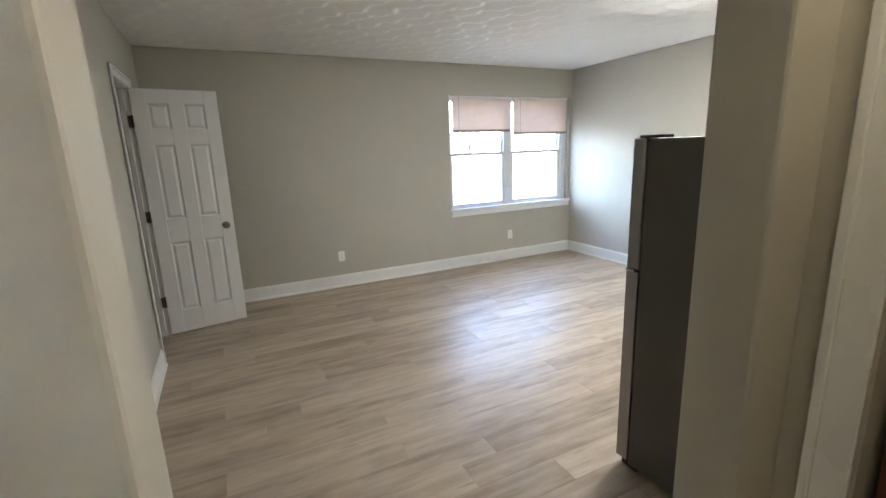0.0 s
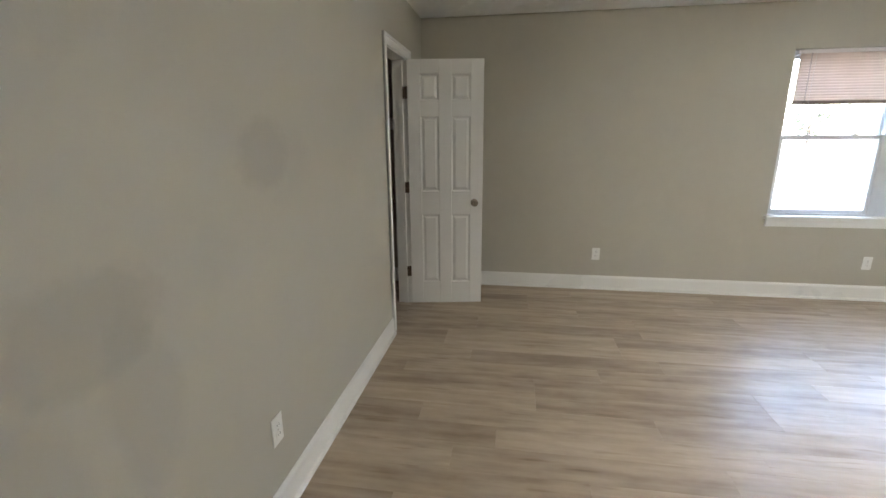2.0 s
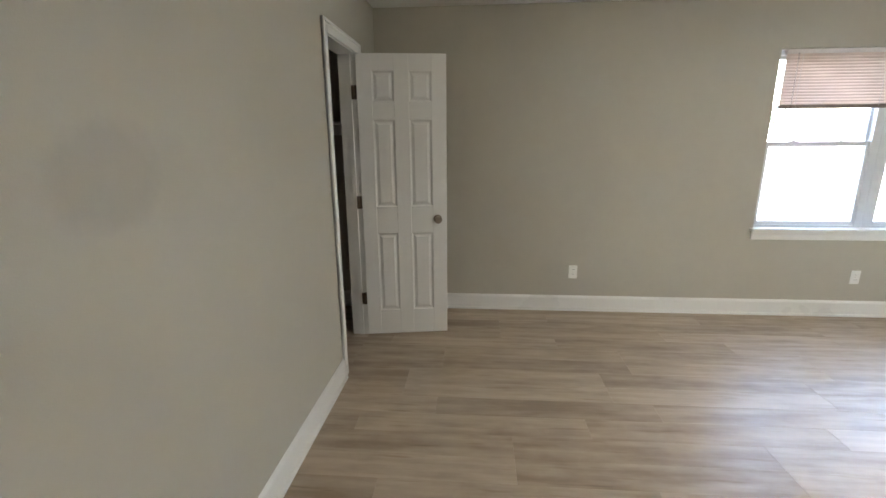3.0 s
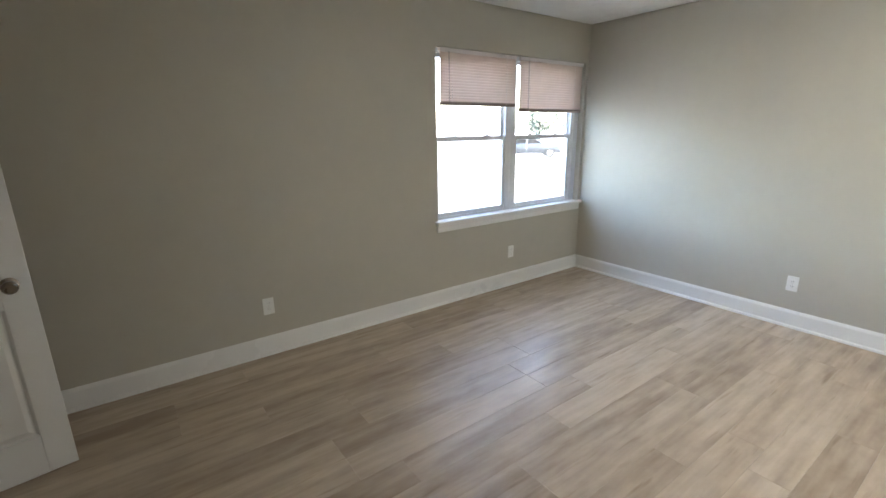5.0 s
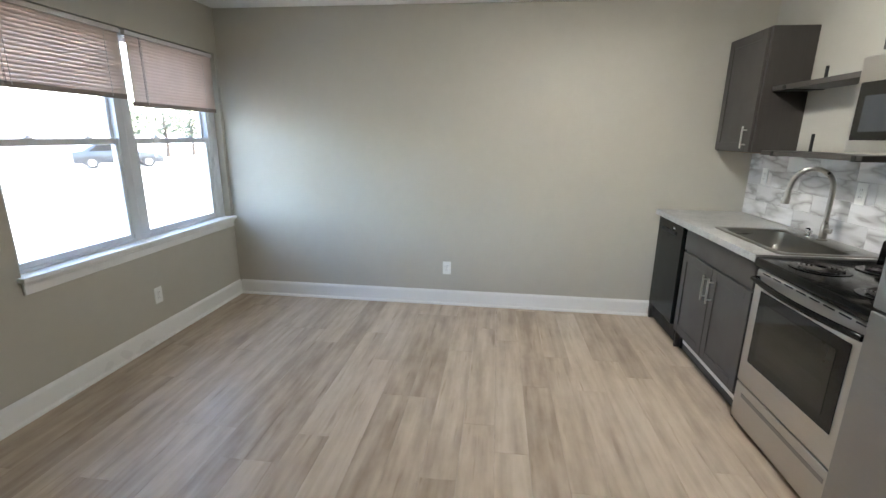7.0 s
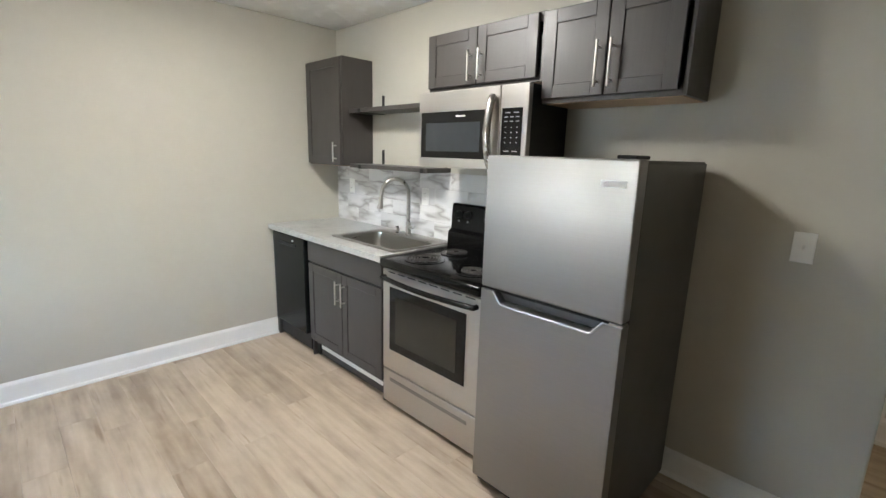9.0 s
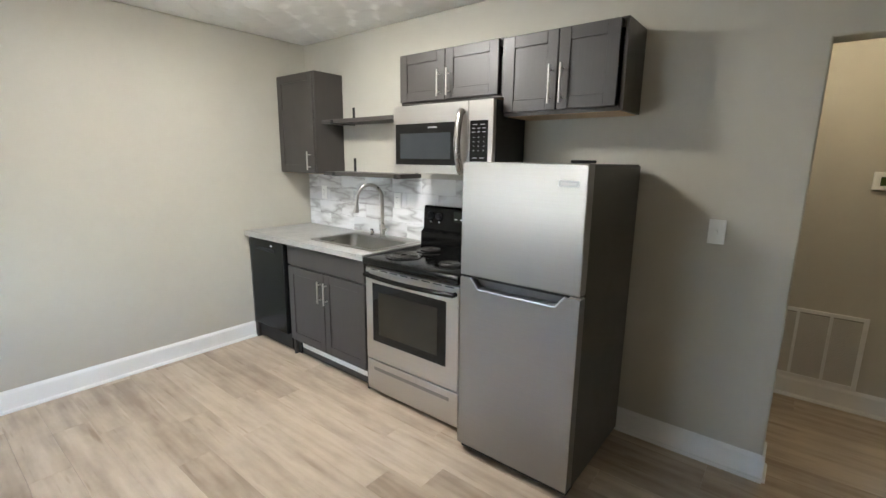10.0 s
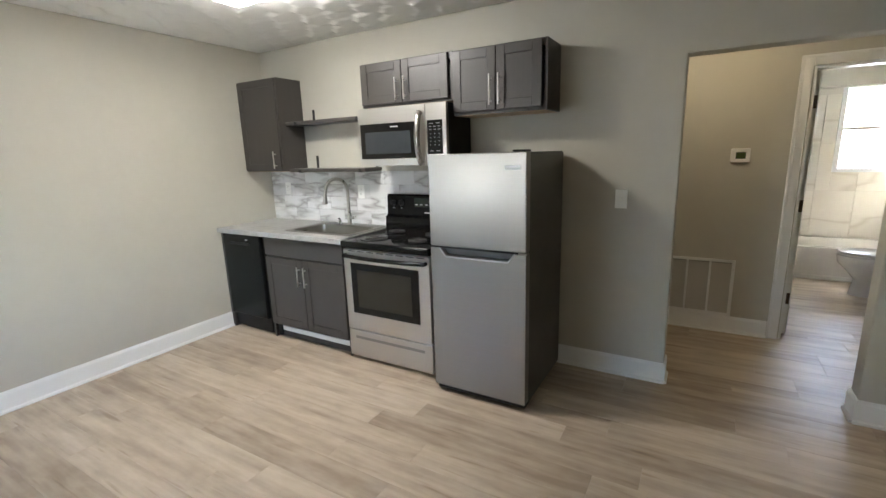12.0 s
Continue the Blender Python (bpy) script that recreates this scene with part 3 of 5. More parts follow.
# ---- window ----
def double_hung(win, x0, x1, z0, z1, y, jl, jr):
    """Two sashes in a vinyl frame; y: the frame's room face; jl, jr: widths of the side frames."""
    zm = 1.412
    part("window_frame", boxes((x0, x0 + jl, y, y + 0.07, z0, z1), (x1 - jr, x1, y, y + 0.07, z0, z1), (x0 + jl, x1 - jr, y, y + 0.07, z1 - 0.035, z1), (x0 + jl, x1 - jr, y, y + 0.07, z0, z0 + 0.018), bevel=0.002), VINYL, win)
    a, b = x0 + jl, x1 - jr
    low = part("lower_sash", boxes((a, a + 0.026, y + 0.006, y + 0.034, z0 + 0.018, zm + 0.018), (b - 0.026, b, y + 0.006, y + 0.034, z0 + 0.018, zm + 0.018), (a + 0.026, b - 0.026, y + 0.006, y + 0.034, z0 + 0.018, z0 + 0.052), (a + 0.026, b - 0.026, y + 0.006, y + 0.034, zm - 0.020, zm + 0.018), bevel=0.003), VINYL, win)
    upp = part("upper_sash", boxes((a, a + 0.024, y + 0.038, y + 0.064, zm - 0.018, z1 - 0.035), (b - 0.024, b, y + 0.038, y + 0.064, zm - 0.018, z1 - 0.035), (a + 0.024, b - 0.024, y + 0.038, y + 0.064, z1 - 0.065, z1 - 0.035), (a + 0.024, b - 0.024, y + 0.038, y + 0.064, zm - 0.018, zm + 0.014), bevel=0.003), VINYL, win)
    g1 = part("pane", boxes((a + 0.022, b - 0.022, y + 0.018, y + 0.022, z0 + 0.048, zm - 0.016)), PANE, low)
    g2 = part("pane", boxes((a + 0.020, b - 0.020, y + 0.049, y + 0.053, zm + 0.010, z1 - 0.061)), PANE, upp)
    for g in (g1, g2):
        g.visible_shadow = False
    for f in (0.27, 0.73):
        c = a + (b - a) * f
        bm = boxes((c - 0.028, c + 0.028, y + 0.008, y + 0.034, zm + 0.018, zm + 0.024), bevel=0.002)
        cyl(bm, (c, y + 0.02, zm + 0.024), (c, y + 0.02, zm + 0.034), 0.010, seg=14)
        box(bm, c - 0.005, c + 0.022, y + 0.012, y + 0.024, zm + 0.028, zm + 0.036, bevel=0.002)
        part("sash_lock", bm, VINYL, low, "white sash lock")


win = thing("window_1", (3.58, YN, WZ0), "white vinyl double-hung twin window over a painted sill", "window", kind="structure")
double_hung(win, WX0, 3.545, 0.745, WZ1, 5.050, 0.036, 0.062)
double_hung(win, 3.545, 4.432, 0.745, WZ1, 5.050, 0.062, 0.036)
part("filler_strip", boxes((4.432, WX1, 5.045, 5.12, 0.745, WZ1), bevel=0.002), VINYL, win)
part("window_sill", boxes((2.645, 4.530, 4.945, 4.990, 0.722, 0.748), (WX0 + 0.001, WX1 - 0.001, 4.990, 5.10, 0.722, 0.745), bevel=0.004, seg=2), TRIM, win, "white painted window sill")
bm = boxes((2.662, 4.522, 4.974, 4.990, 0.652, 0.722), bevel=0.003)
box(bm, 2.662, 4.522, 4.966, 4.974, 0.700, 0.7215, bevel=0.003)
part("apron", bm, TRIM, win)


def blind(x0, x1, bottom, y, wand_x, wand_z):
    """A mini blind raised part way: headrail, closed slats, bottom rail, cords and a wand."""
    top = 2.100
    b = thing("mini_blind", ((x0 + x1) / 2, y, bottom), "pinkish beige mini blind raised halfway in the window", "blind", "blinds in the window")
    part("headrail", boxes((x0 - 0.005, x1 + 0.005, y - 0.014, y + 0.016, top - 0.028, top), bevel=0.002), BLINDHEAD, b, "pale metal headrail")
    part("bottom_rail", boxes((x0, x1, y - 0.011, y + 0.011, bottom - 0.004, bottom + 0.026), bevel=0.004, seg=2), BLINDRAIL, b, "darker bottom rail")
    lo, hi = bottom + 0.034, top - 0.036
    n = int((hi - lo) / 0.0226) + 2
    pitch = (hi - lo) / (n - 1)
    me = None
    for k in range(n):
        bm = bmesh.new()
        pts = []
        for j in range(5):
            s = (j - 2) / 2
            w, crown = s * 0.0135, 0.0030 * (1 - s * s)
            a = radians(66)
            pts.append((w * math.cos(a) - crown * math.sin(a), w * math.sin(a) + crown * math.cos(a)))
        rows = [[bm.verts.new((x, y + p[0], lo + pitch * k + p[1])) for p in pts] for x in (x0 + 0.002, x1 - 0.002)]
        for j in range(4):
            bm.faces.new((rows[0][j], rows[0][j + 1], rows[1][j + 1], rows[1][j]))
        ex = bmesh.ops.extrude_face_region(bm, geom=list(bm.faces))
        for v in [g for g in ex["geom"] if isinstance(g, bmesh.types.BMVert)]:
            v.co.y += 0.0006
        bmesh.ops.recalc_face_normals(bm, faces=bm.faces)
        part("slat", bm, BLIND, b)
    for f in (0.14, 0.86):
        c = x0 + (x1 - x0) * f
        part("ladder_cord", boxes((c - 0.0012, c + 0.0012, y - 0.013, y - 0.0115, bottom + 0.01, top - 0.02)), BLINDHEAD, b)
    bm = bmesh.new()
    cyl(bm, (wand_x, y - 0.024, wand_z), (wand_x, y - 0.020, top - 0.03), 0.0042, seg=8)
    cyl(bm, (wand_x, y - 0.020, top - 0.03), (wand_x, y - 0.006, top - 0.018), 0.003, seg=8)
    part("tilt_wand", bm, WANDM, b, "clear plastic tilt wand")
    return b


blind(2.722, 3.550, 1.680, 5.012, 2.80, 1.60)
blind(3.602, 4.478, 1.640, 5.012, 3.70, 1.30)

# ---- kitchen ----
def pull(parent, x, y, z0, z1, horizontal=False):
    """A satin bar pull on two posts, standing off a face at y."""
    bm = bmesh.new()
    if horizontal:
        cyl(bm, (z0, y + 0.030, x), (z1, y + 0.030, x), 0.0058, seg=14)
        for c in (z0 + 0.02, z1 - 0.02):
            cyl(bm, (c, y, x), (c, y + 0.030, x), 0.0045, seg=10)
    else:
        cyl(bm, (x, y + 0.030, z0), (x, y + 0.030, z1), 0.0058, seg=14)
        for c in (z0 + 0.025, z1 - 0.025):
            cyl(bm, (x, y, c), (x, y + 0.030, c), 0.0045, seg=10)
    part("handle", bm, NICKEL, parent, "satin nickel bar pull", smooth=True)


def shaker_door(parent, x0, x1, y, z0, z1, stile=0.058, name="door"):
    """x0 < x1; a five-piece door whose back lies at y."""
    bm = boxes((x0, x0 + stile, y, y + 0.019, z0, z1), (x1 - stile, x1, y, y + 0.019, z0, z1), (x0 + stile, x1 - stile, y, y + 0.019, z0, z0 + stile), (x0 + stile, x1 - stile, y, y + 0.019, z1 - stile, z1), bevel=0.0015)
    door = part(name, bm, CAB, parent)
    part("panel", boxes((x0 + stile - 0.004, x1 - stile + 0.004, y + 0.003, y + 0.0125, z0 + stile - 0.004, z1 - stile + 0.004)), CAB, door)
    return door


def carcass(x0, x1, y0, y1, z0, z1):
    w = 0.016
    return (("side_panel", (x0, x0 + w, y0, y1, z0, z1)), ("side_panel", (x1 - w, x1, y0, y1, z0, z1)), ("top_panel", (x0 + w, x1 - w, y0, y1, z1 - w, z1)), ("back_panel", (x0 + w, x1 - w, y0, y0 + 0.006, z0, z1 - w)), ("face_rail", (x0 + w, x1 - w, y1 - 0.018, y1, z0, z0 + 0.03)), ("face_rail", (x0 + w, x1 - w, y1 - 0.018, y1, z1 - w - 0.03, z1 - w)))


def upper_cabinet(x0, x1, z0, z1, doors, label, handles, door_z):
    yb, yf = YS + 0.002, 0.938
    c = thing("wall_cabinet", ((x0 + x1) / 2, yb, z0), label, "cabinet", "wall cabinets of the kitchen")
    for name, r in carcass(x0, x1, yb, yf, z0, z1):
        part(name, boxes(r, bevel=0.001), CAB, c)
    part("bottom_panel", boxes((x0 + 0.016, x1 - 0.016, yb + 0.006, yf - 0.0185, z0 - 0.003, z0 + 0.008)), CABIN, c, "raw pale wood underside")
    for (a, b), h in zip(doors, handles):
        d = shaker_door(c, a, b, yf + 0.001, door_z[0], door_z[1])
        pull(d, h[0], yf + 0.020, h[1], h[2])
    return c


upper_cabinet(4.045, 4.542, 1.388, 2.166, [(4.058, 4.530)], "grey-stained wall cabinet with one shaker door in the corner", [(4.110, 1.415, 1.56)], (1.396, 2.158))
upper_cabinet(2.352, 3.118, 1.845, 2.150, [(2.752, 3.112), (2.382, 2.746)], "short grey-stained wall cabinet above the microwave", [(2.785, 1.878, 2.030), (2.716, 1.878, 2.030)], (1.862, 2.144))
upper_cabinet(1.716, 2.348, 1.742, 2.146, [(2.042, 2.342), (1.746, 2.036)], "deeper grey-stained wall cabinet above the refrigerator", [(2.070, 1.790, 1.975), (2.010, 1.790, 1.975)], (1.762, 2.138))


def floating_shelf(z, x0, x1):
    s = thing("wall_shelf", ((x0 + x1) / 2, YS, z), "grey-stained plank shelf on black steel brackets", "shelf", "open shelves")
    part("board", boxes((x0, x1, YS + 0.004, 0.885, z, z + 0.028), bevel=0.002), CAB, s)
    for bx in (3.912, 3.235):
        bm = boxes((bx - 0.014, bx + 0.014, YS + 0.0005, YS + 0.0038, z - 0.004, z + 0.135), (bx - 0.014, bx + 0.014, YS + 0.0038, 0.889, z - 0.0045, z - 0.0003), (bx - 0.014, bx + 0.014, 0.8855, 0.889, z - 0.0003, z + 0.024), bevel=0.0006)
        part("bracket", bm, BLACKM, s, "black steel bracket")


floating_shelf(1.775, 3.185, 4.043)
floating_shelf(1.378, 3.185, 4.043)

# marble-look tiles behind counter and range
bs = thing("backsplash", (3.45, YS, 0.92), "white marble-look tile backsplash with grey veins", "backsplash", kind="structure")
part("grout_bed", boxes((2.33, 4.543, YS + 0.0005, YS + 0.004, 0.90, 1.374)), GROUT, bs)
course = (1.375 - 0.921) / 4
for r in range(4):
    right = 4.543 + (0.1525 if r % 2 else 0.0)
    while right > 2.33:
        a, b = max(right - 0.305, 2.33), min(right, 4.543)
        if b - a > 0.01:
            part("tile", boxes((a + 0.0008, b - 0.0008, YS + 0.0042, YS + 0.012, 0.921 + r * course + 0.0008, 0.921 + (r + 1) * course - 0.0008), bevel=0.0008), MARBLE, bs)
        right -= 0.305

# worktop with sink cut-out
wt = thing("worktop", (3.81, 1.0, 0.88), "grey speckled laminate worktop with a built-up front edge", "countertop")
SX0, SX1, SY0, SY1 = 3.118, 3.815, 0.735, 1.205
bm = boxes((SX1 - 0.02, 4.541, YS + 0.013, 1.320, 0.882, 0.920), (3.098, SX0 + 0.02, YS + 0.013, 1.320, 0.882, 0.920), (SX0 + 0.02, SX1 - 0.02, YS + 0.013, SY0 + 0.02, 0.882, 0.920), (SX0 + 0.02, SX1 - 0.02, SY1 - 0.02, 1.320, 0.882, 0.920))
part("slab", bm, COUNTER, wt)

# sink
sk = thing("kitchen_sink", (3.51, 0.97, 0.92), "drop-in stainless steel sink set in the worktop", "sink")


def rounded(x0, x1, y0, y1, r, n=5):
    pts = []
    for cx, cy, a0 in ((x1 - r, y1 - r, 0), (x0 + r, y1 - r, 90), (x0 + r, y0 + r, 180), (x1 - r, y0 + r, 270)):
        for k in range(n + 1):
            a = radians(a0 + 90 * k / n)
            pts.append((cx + r * math.cos(a), cy + r * math.sin(a)))
    return pts


bm = bmesh.new()
loops = [(rounded(SX0, SX1, SY0, SY1, 0.03), 0.9205), (rounded(SX0, SX1, SY0, SY1, 0.03), 0.924), (rounded(SX0 + 0.006, SX1 - 0.006, SY0 + 0.006, SY1 - 0.006, 0.028), 0.927), (rounded(SX0 + 0.034, SX1 - 0.034, SY0 + 0.085, SY1 - 0.034, 0.06), 0.9245), (rounded(SX0 + 0.042, SX1 - 0.042, SY0 + 0.093, SY1 - 0.042, 0.058), 0.918), (rounded(SX0 + 0.056, SX1 - 0.056, SY0 + 0.107, SY1 - 0.056, 0.055), 0.80), (rounded(SX0 + 0.085, SX1 - 0.085, SY0 + 0.135, SY1 - 0.085, 0.05), 0.765), (rounded(3.426, 3.506, 0.93, 1.01, 0.0399), 0.760)]
rings = [[bm.verts.new((x, y, z)) for x, y in pts] for pts, z in loops]
for ra, rb in zip(rings, rings[1:]):
    for j in range(len(ra)):
        bm.faces.new((ra[j], ra[(j + 1) % len(ra)], rb[(j + 1) % len(ra)], rb[j]))
bm.faces.new(rings[-1])
bmesh.ops.recalc_face_normals(bm, faces=bm.faces)
part("basin", bm, brushed("sink_steel", (0.32, 0.308, 0.285), 0.30, (60, 6, 60)), sk, smooth=True)
bm = bmesh.new()
lathe(bm, [(0.040, 0.762), (0.040, 0.765), (0.030, 0.766), (0.026, 0.763), (0.010, 0.763), (0.007, 0.772)], (3.466, 0.97, 0), "z")
part("drain_strainer", bm, CHROME, sk, smooth=True)

fc = thing("kitchen_faucet", (3.485, 0.775, 0.9255), "brushed nickel gooseneck faucet with pull-down spray head", "faucet")
bm = bmesh.new()
lathe(bm, [(0.027, 0.9265), (0.027, 0.932), (0.019, 0.938), (0.0185, 1.01), (0.0165, 1.02), (0.0125, 1.03)], (3.485, 0.775, 0), "z")
part("base", bm, FAUCETM, fc, smooth=True)
bm = bmesh.new()
dx, dy = 0.10 / 0.19, 0.16 / 0.19
neck = [(3.485, 0.775, 1.02), (3.485, 0.775, 1.10), (3.485, 0.775, 1.20)]
for k in range(1, 13):
    a = math.pi * k / 12
    s = 0.095 * (1 - math.cos(a))
    neck.append((3.485 + dx * s, 0.775 + dy * s, 1.215 + 0.105 * math.sin(a)))
neck.append((3.485 + dx * 0.195, 0.775 + dy * 0.195, 1.19))
tube(bm, neck, 0.0138, 14)
part("spout", bm, FAUCETM, fc, smooth=True)
ex, ey = 3.485 + dx * 0.195, 0.775 + dy * 0.195
bm = bmesh.new()
tube(bm, [(ex, ey, 1.192), (ex, ey, 1.17), (ex, ey, 1.15), (ex + 0.004, ey + 0.004, 1.125), (ex + 0.004, ey + 0.004, 1.115)], 0.014, 14, [0.0150, 0.0160, 0.0175, 0.0225, 0.0205])
part("spray_head", bm, FAUCETM, fc, smooth=True)
bm = bmesh.new()
cyl(bm, (3.485, 0.775, 0.985), (3.438, 0.775, 0.985), 0.0125, seg=14)
tube(bm, [(3.440, 0.775, 0.985), (3.420, 0.785, 0.992), (3.390, 0.80, 1.004)], 0.005, 8)
part("lever", bm, FAUCETM, fc, smooth=True)
sp = thing("side_sprayer", (3.595, 0.775, 0.9255), "small dark soap pump beside the faucet", "soap pump")
bm = bmesh.new()
lathe(bm, [(0.024, 0.9265), (0.024, 0.931), (0.016, 0.936), (0.013, 0.950), (0.015, 0.953), (0.013, 0.962), (0.005, 0.966)], (3.595, 0.775, 0), "z")
part("collar", bm, CHROME, sp, smooth=True)
part("nozzle", tube(bmesh.new(), [(3.595, 0.775, 0.962), (3.595, 0.778, 0.972), (3.598, 0.795, 0.972)], 0.005, 8), BLACKM, sp, smooth=True)

# base units
sc = thing("sink_cabinet", (3.535, 1.0, 0), "grey-stained sink base cabinet with two shaker doors", "cabinet")
for name, r in (("side_panel", (3.104, 3.120, 0.70, 1.278, 0.0, 0.880)), ("side_panel", (3.955, 3.971, 0.70, 1.278, 0.0, 0.880)), ("bottom_panel", (3.120, 3.955, 0.70, 1.278, 0.118, 0.134)), ("face_rail", (3.120, 3.955, 1.262, 1.278, 0.134, 0.160)), ("face_rail", (3.120, 3.955, 1.262, 1.278, 0.70, 0.75)), ("face_rail", (3.120, 3.955, 1.262, 1.278, 0.84, 0.880))):
    part(name, boxes(r, bevel=0.001), CAB, sc)
part("drawer_front", boxes((3.112, 3.964, 1.2785, 1.298, 0.732, 0.870), bevel=0.002), CAB, sc)
for (a, b), h in zip([(3.540, 3.964), (3.112, 3.535)], (3.572, 3.503)):
    d = shaker_door(sc, a, b, 1.2785, 0.138, 0.716)
    pull(d, h, 1.2975, 0.505, 0.665)
part("toe_kick", boxes((3.121, 3.954, 1.204, 1.220, 0.0, 0.117)), CAB, sc)
part("toe_board", boxes((3.121, 3.954, 1.221, 1.236, 0.0, 0.052), bevel=0.002), CAB, sc)
part("shoe_strip", boxes((3.121, 3.954, 1.221, 1.242, 0.0525, 0.095), bevel=0.004), TRIM, sc, "white painted strip above the toe board")

dw = thing("dishwasher", (4.25, 1.0, 0), "black built-in dishwasher with a pocket handle", "dishwasher")
solid("dishwasher_block", boxes((4.41, 4.455, 1.20, 1.245, 0.0, 0.11), bevel=0.002), CABIN, "short raw wood block at the dishwasher foot", "wood block")
part("tub_body", boxes((4.020, 4.500, 0.70, 1.262, 0.02, 0.876)), BLACKM, dw)
cp = part("door", boxes((4.018, 4.498, 1.263, 1.302, 0.150, 0.874), bevel=0.006, seg=2), DWASH, dw)
part("pocket_handle", boxes((4.14, 4.40, 1.3022, 1.309, 0.788, 0.812), bevel=0.002), BLACKM, cp)
part("indicator", boxes((4.165, 4.195, 1.3022, 1.3035, 0.830, 0.840)), LEGEND, cp, "pale indicator mark")
part("kick_plate", boxes((3.91, 4.40, 1.240, 1.252, 0.006, 0.145), bevel=0.002), BLACKM, dw)
for x in (4.02, 4.44):
    part("foot", cyl(bmesh.new(), (x, 1.18, 0.0), (x, 1.18, 0.02), 0.018, seg=12), BLACKM, dw)
solid("filler_panel", boxes((4.502, 4.5435, 0.70, 1.285, 0.0, 0.880), bevel=0.002), CAB, "grey-stained filler strip beside the wall", "panel")
# the open gap's shade, drawn as a recessed matte black strip
solid("gap_shade_strip", boxes((3.973, 3.996, 0.70, 1.250, 0.0, 0.880)), BLACKM, "black strip standing in for the shaded gap between dishwasher and cabinet", "panel")

# range
COIL = plain("coil_metal", (0.10, 0.095, 0.09), 0.35, 0.7)
X0, X1 = 2.358, 3.096
rg = thing("range", (2.727, 1.0, 0), "stainless steel electric coil range with a black cooktop", "stove")
part("body", boxes((X0, X1, 0.70, 1.262, 0.03, 0.885), bevel=0.003), FRSIDE, rg)
part("cooktop", boxes((X0 - 0.004, X1 + 0.004, 0.70, 1.322, 0.862, 0.912), bevel=0.012, seg=3), BLACK, rg, "black enamel cooktop", smooth=True)
dr = part("oven_door", boxes((X0 + 0.002, X1 - 0.002, 1.263, 1.300, 0.245, 0.850), bevel=0.005, seg=2), RANGESTEEL, rg, "stainless oven door")
part("door_glass", boxes((2.445, 3.030, 1.3003, 1.3035, 0.375, 0.755), bevel=0.001), GLASSB, dr, "black glass border")
part("window", boxes((2.505, 2.975, 1.3038, 1.3050, 0.425, 0.705), bevel=0.0004), OVENIN, dr)
for k in range(8):
    part("vent_slot", boxes((2.395 + 0.084 * k, 2.455 + 0.084 * k, 1.3003, 1.3025, 0.838, 0.844)), BLACKM, dr)
bm = bmesh.new()
hp = []
for k in range(13):
    s = k / 12
    hp.append((2.385 + 0.685 * s, 1.325 + 0.030 * math.sin(math.pi * s), 0.806))
tube(bm, [(2.385, 1.298, 0.806)] + hp + [(3.070, 1.298, 0.806)], 0.014, 12)
part("handle", bm, BLACK, dr, "bowed black oven handle", smooth=True)
dw2 = part("storage_drawer", boxes((X0 + 0.002, X1 - 0.002, 1.263, 1.298, 0.028, 0.236), bevel=0.005, seg=2), RANGESTEEL, rg, "stainless storage drawer")
part("finger_groove", boxes((2.42, 3.03, 1.2983, 1.3015, 0.172, 0.194), bevel=0.0015), brushed("shadowed_steel", (0.30, 0.29, 0.28), 0.35), dw2)
for x in (X0 + 0.04, X1 - 0.04):
    for y in (0.75, 1.24):
        part("leg", cyl(bmesh.new(), (x, y, 0), (x, y, 0.032), 0.014, seg=10), BLACKM, rg)
bm = bmesh.new()
prism(bm, [(0.695, 0.905), (0.775, 0.905), (0.770, 1.01), (0.742, 1.03), (0.735, 1.18), (0.722, 1.192), (0.695, 1.192)], "x", X0, X1)
bg = part("backguard", bm, BLACK, rg, "black control backguard")
for x in (3.030, 2.955, 2.498, 2.425):
    bm = bmesh.new()
    lathe(bm, [(0.026, 0.7405), (0.026, 0.748), (0.021, 0.752), (0.019, 0.765), (0.010, 0.767)], (x, 0, 1.125), "y")
    box(bm, x - 0.004, x + 0.004, 0.766, 0.774, 1.106, 1.144, bevel=0.001)
    part("control_knob", bm, BLACKM, bg, "black burner knob", smooth=True)
    part("knob_mark", boxes((x - 0.006, x + 0.006, 0.7415, 0.7428, 1.078, 1.088)), LEGEND, bg)
part("display", boxes((2.63, 2.83, 0.7395, 0.7412, 1.095, 1.165), bevel=0.001), LCD, bg)
for k in range(4):
    part("display_legend", boxes((2.80 - 0.045 * k, 2.82 - 0.045 * k, 0.7415, 0.7422, 1.11, 1.118)), LEGEND, bg)
part("badge", boxes((2.655, 2.735, 0.7425, 0.7438, 1.048, 1.056)), LEGEND, bg, "pale maker's bar")


def coil(x, y, r):
    b = part("drip_pan", lathe(bmesh.new(), [(r + 0.022, 0.9125), (r + 0.022, 0.9150), (r + 0.012, 0.9165), (r * 0.8, 0.9135), (r * 0.25, 0.913)], (x, y, 0), "z"), BLACK, rg, "black enamel drip pan", smooth=True)
    pts = []
    turns = 4
    for k in range(turns * 20 + 1):
        a = 2 * math.pi * k / 20
        rr = r * (0.24 + 0.76 * k / (turns * 20))
        pts.append((x + rr * math.cos(a), y + rr * math.sin(a), 0.923))
    part("heating_coil", tube(bmesh.new(), pts, 0.0038, 6), COIL, b, "dark coil element", smooth=True)


coil(2.905, 1.150, 0.092)
coil(2.905, 0.895, 0.070)
coil(2.545, 1.150, 0.070)
coil(2.545, 0.895, 0.092)

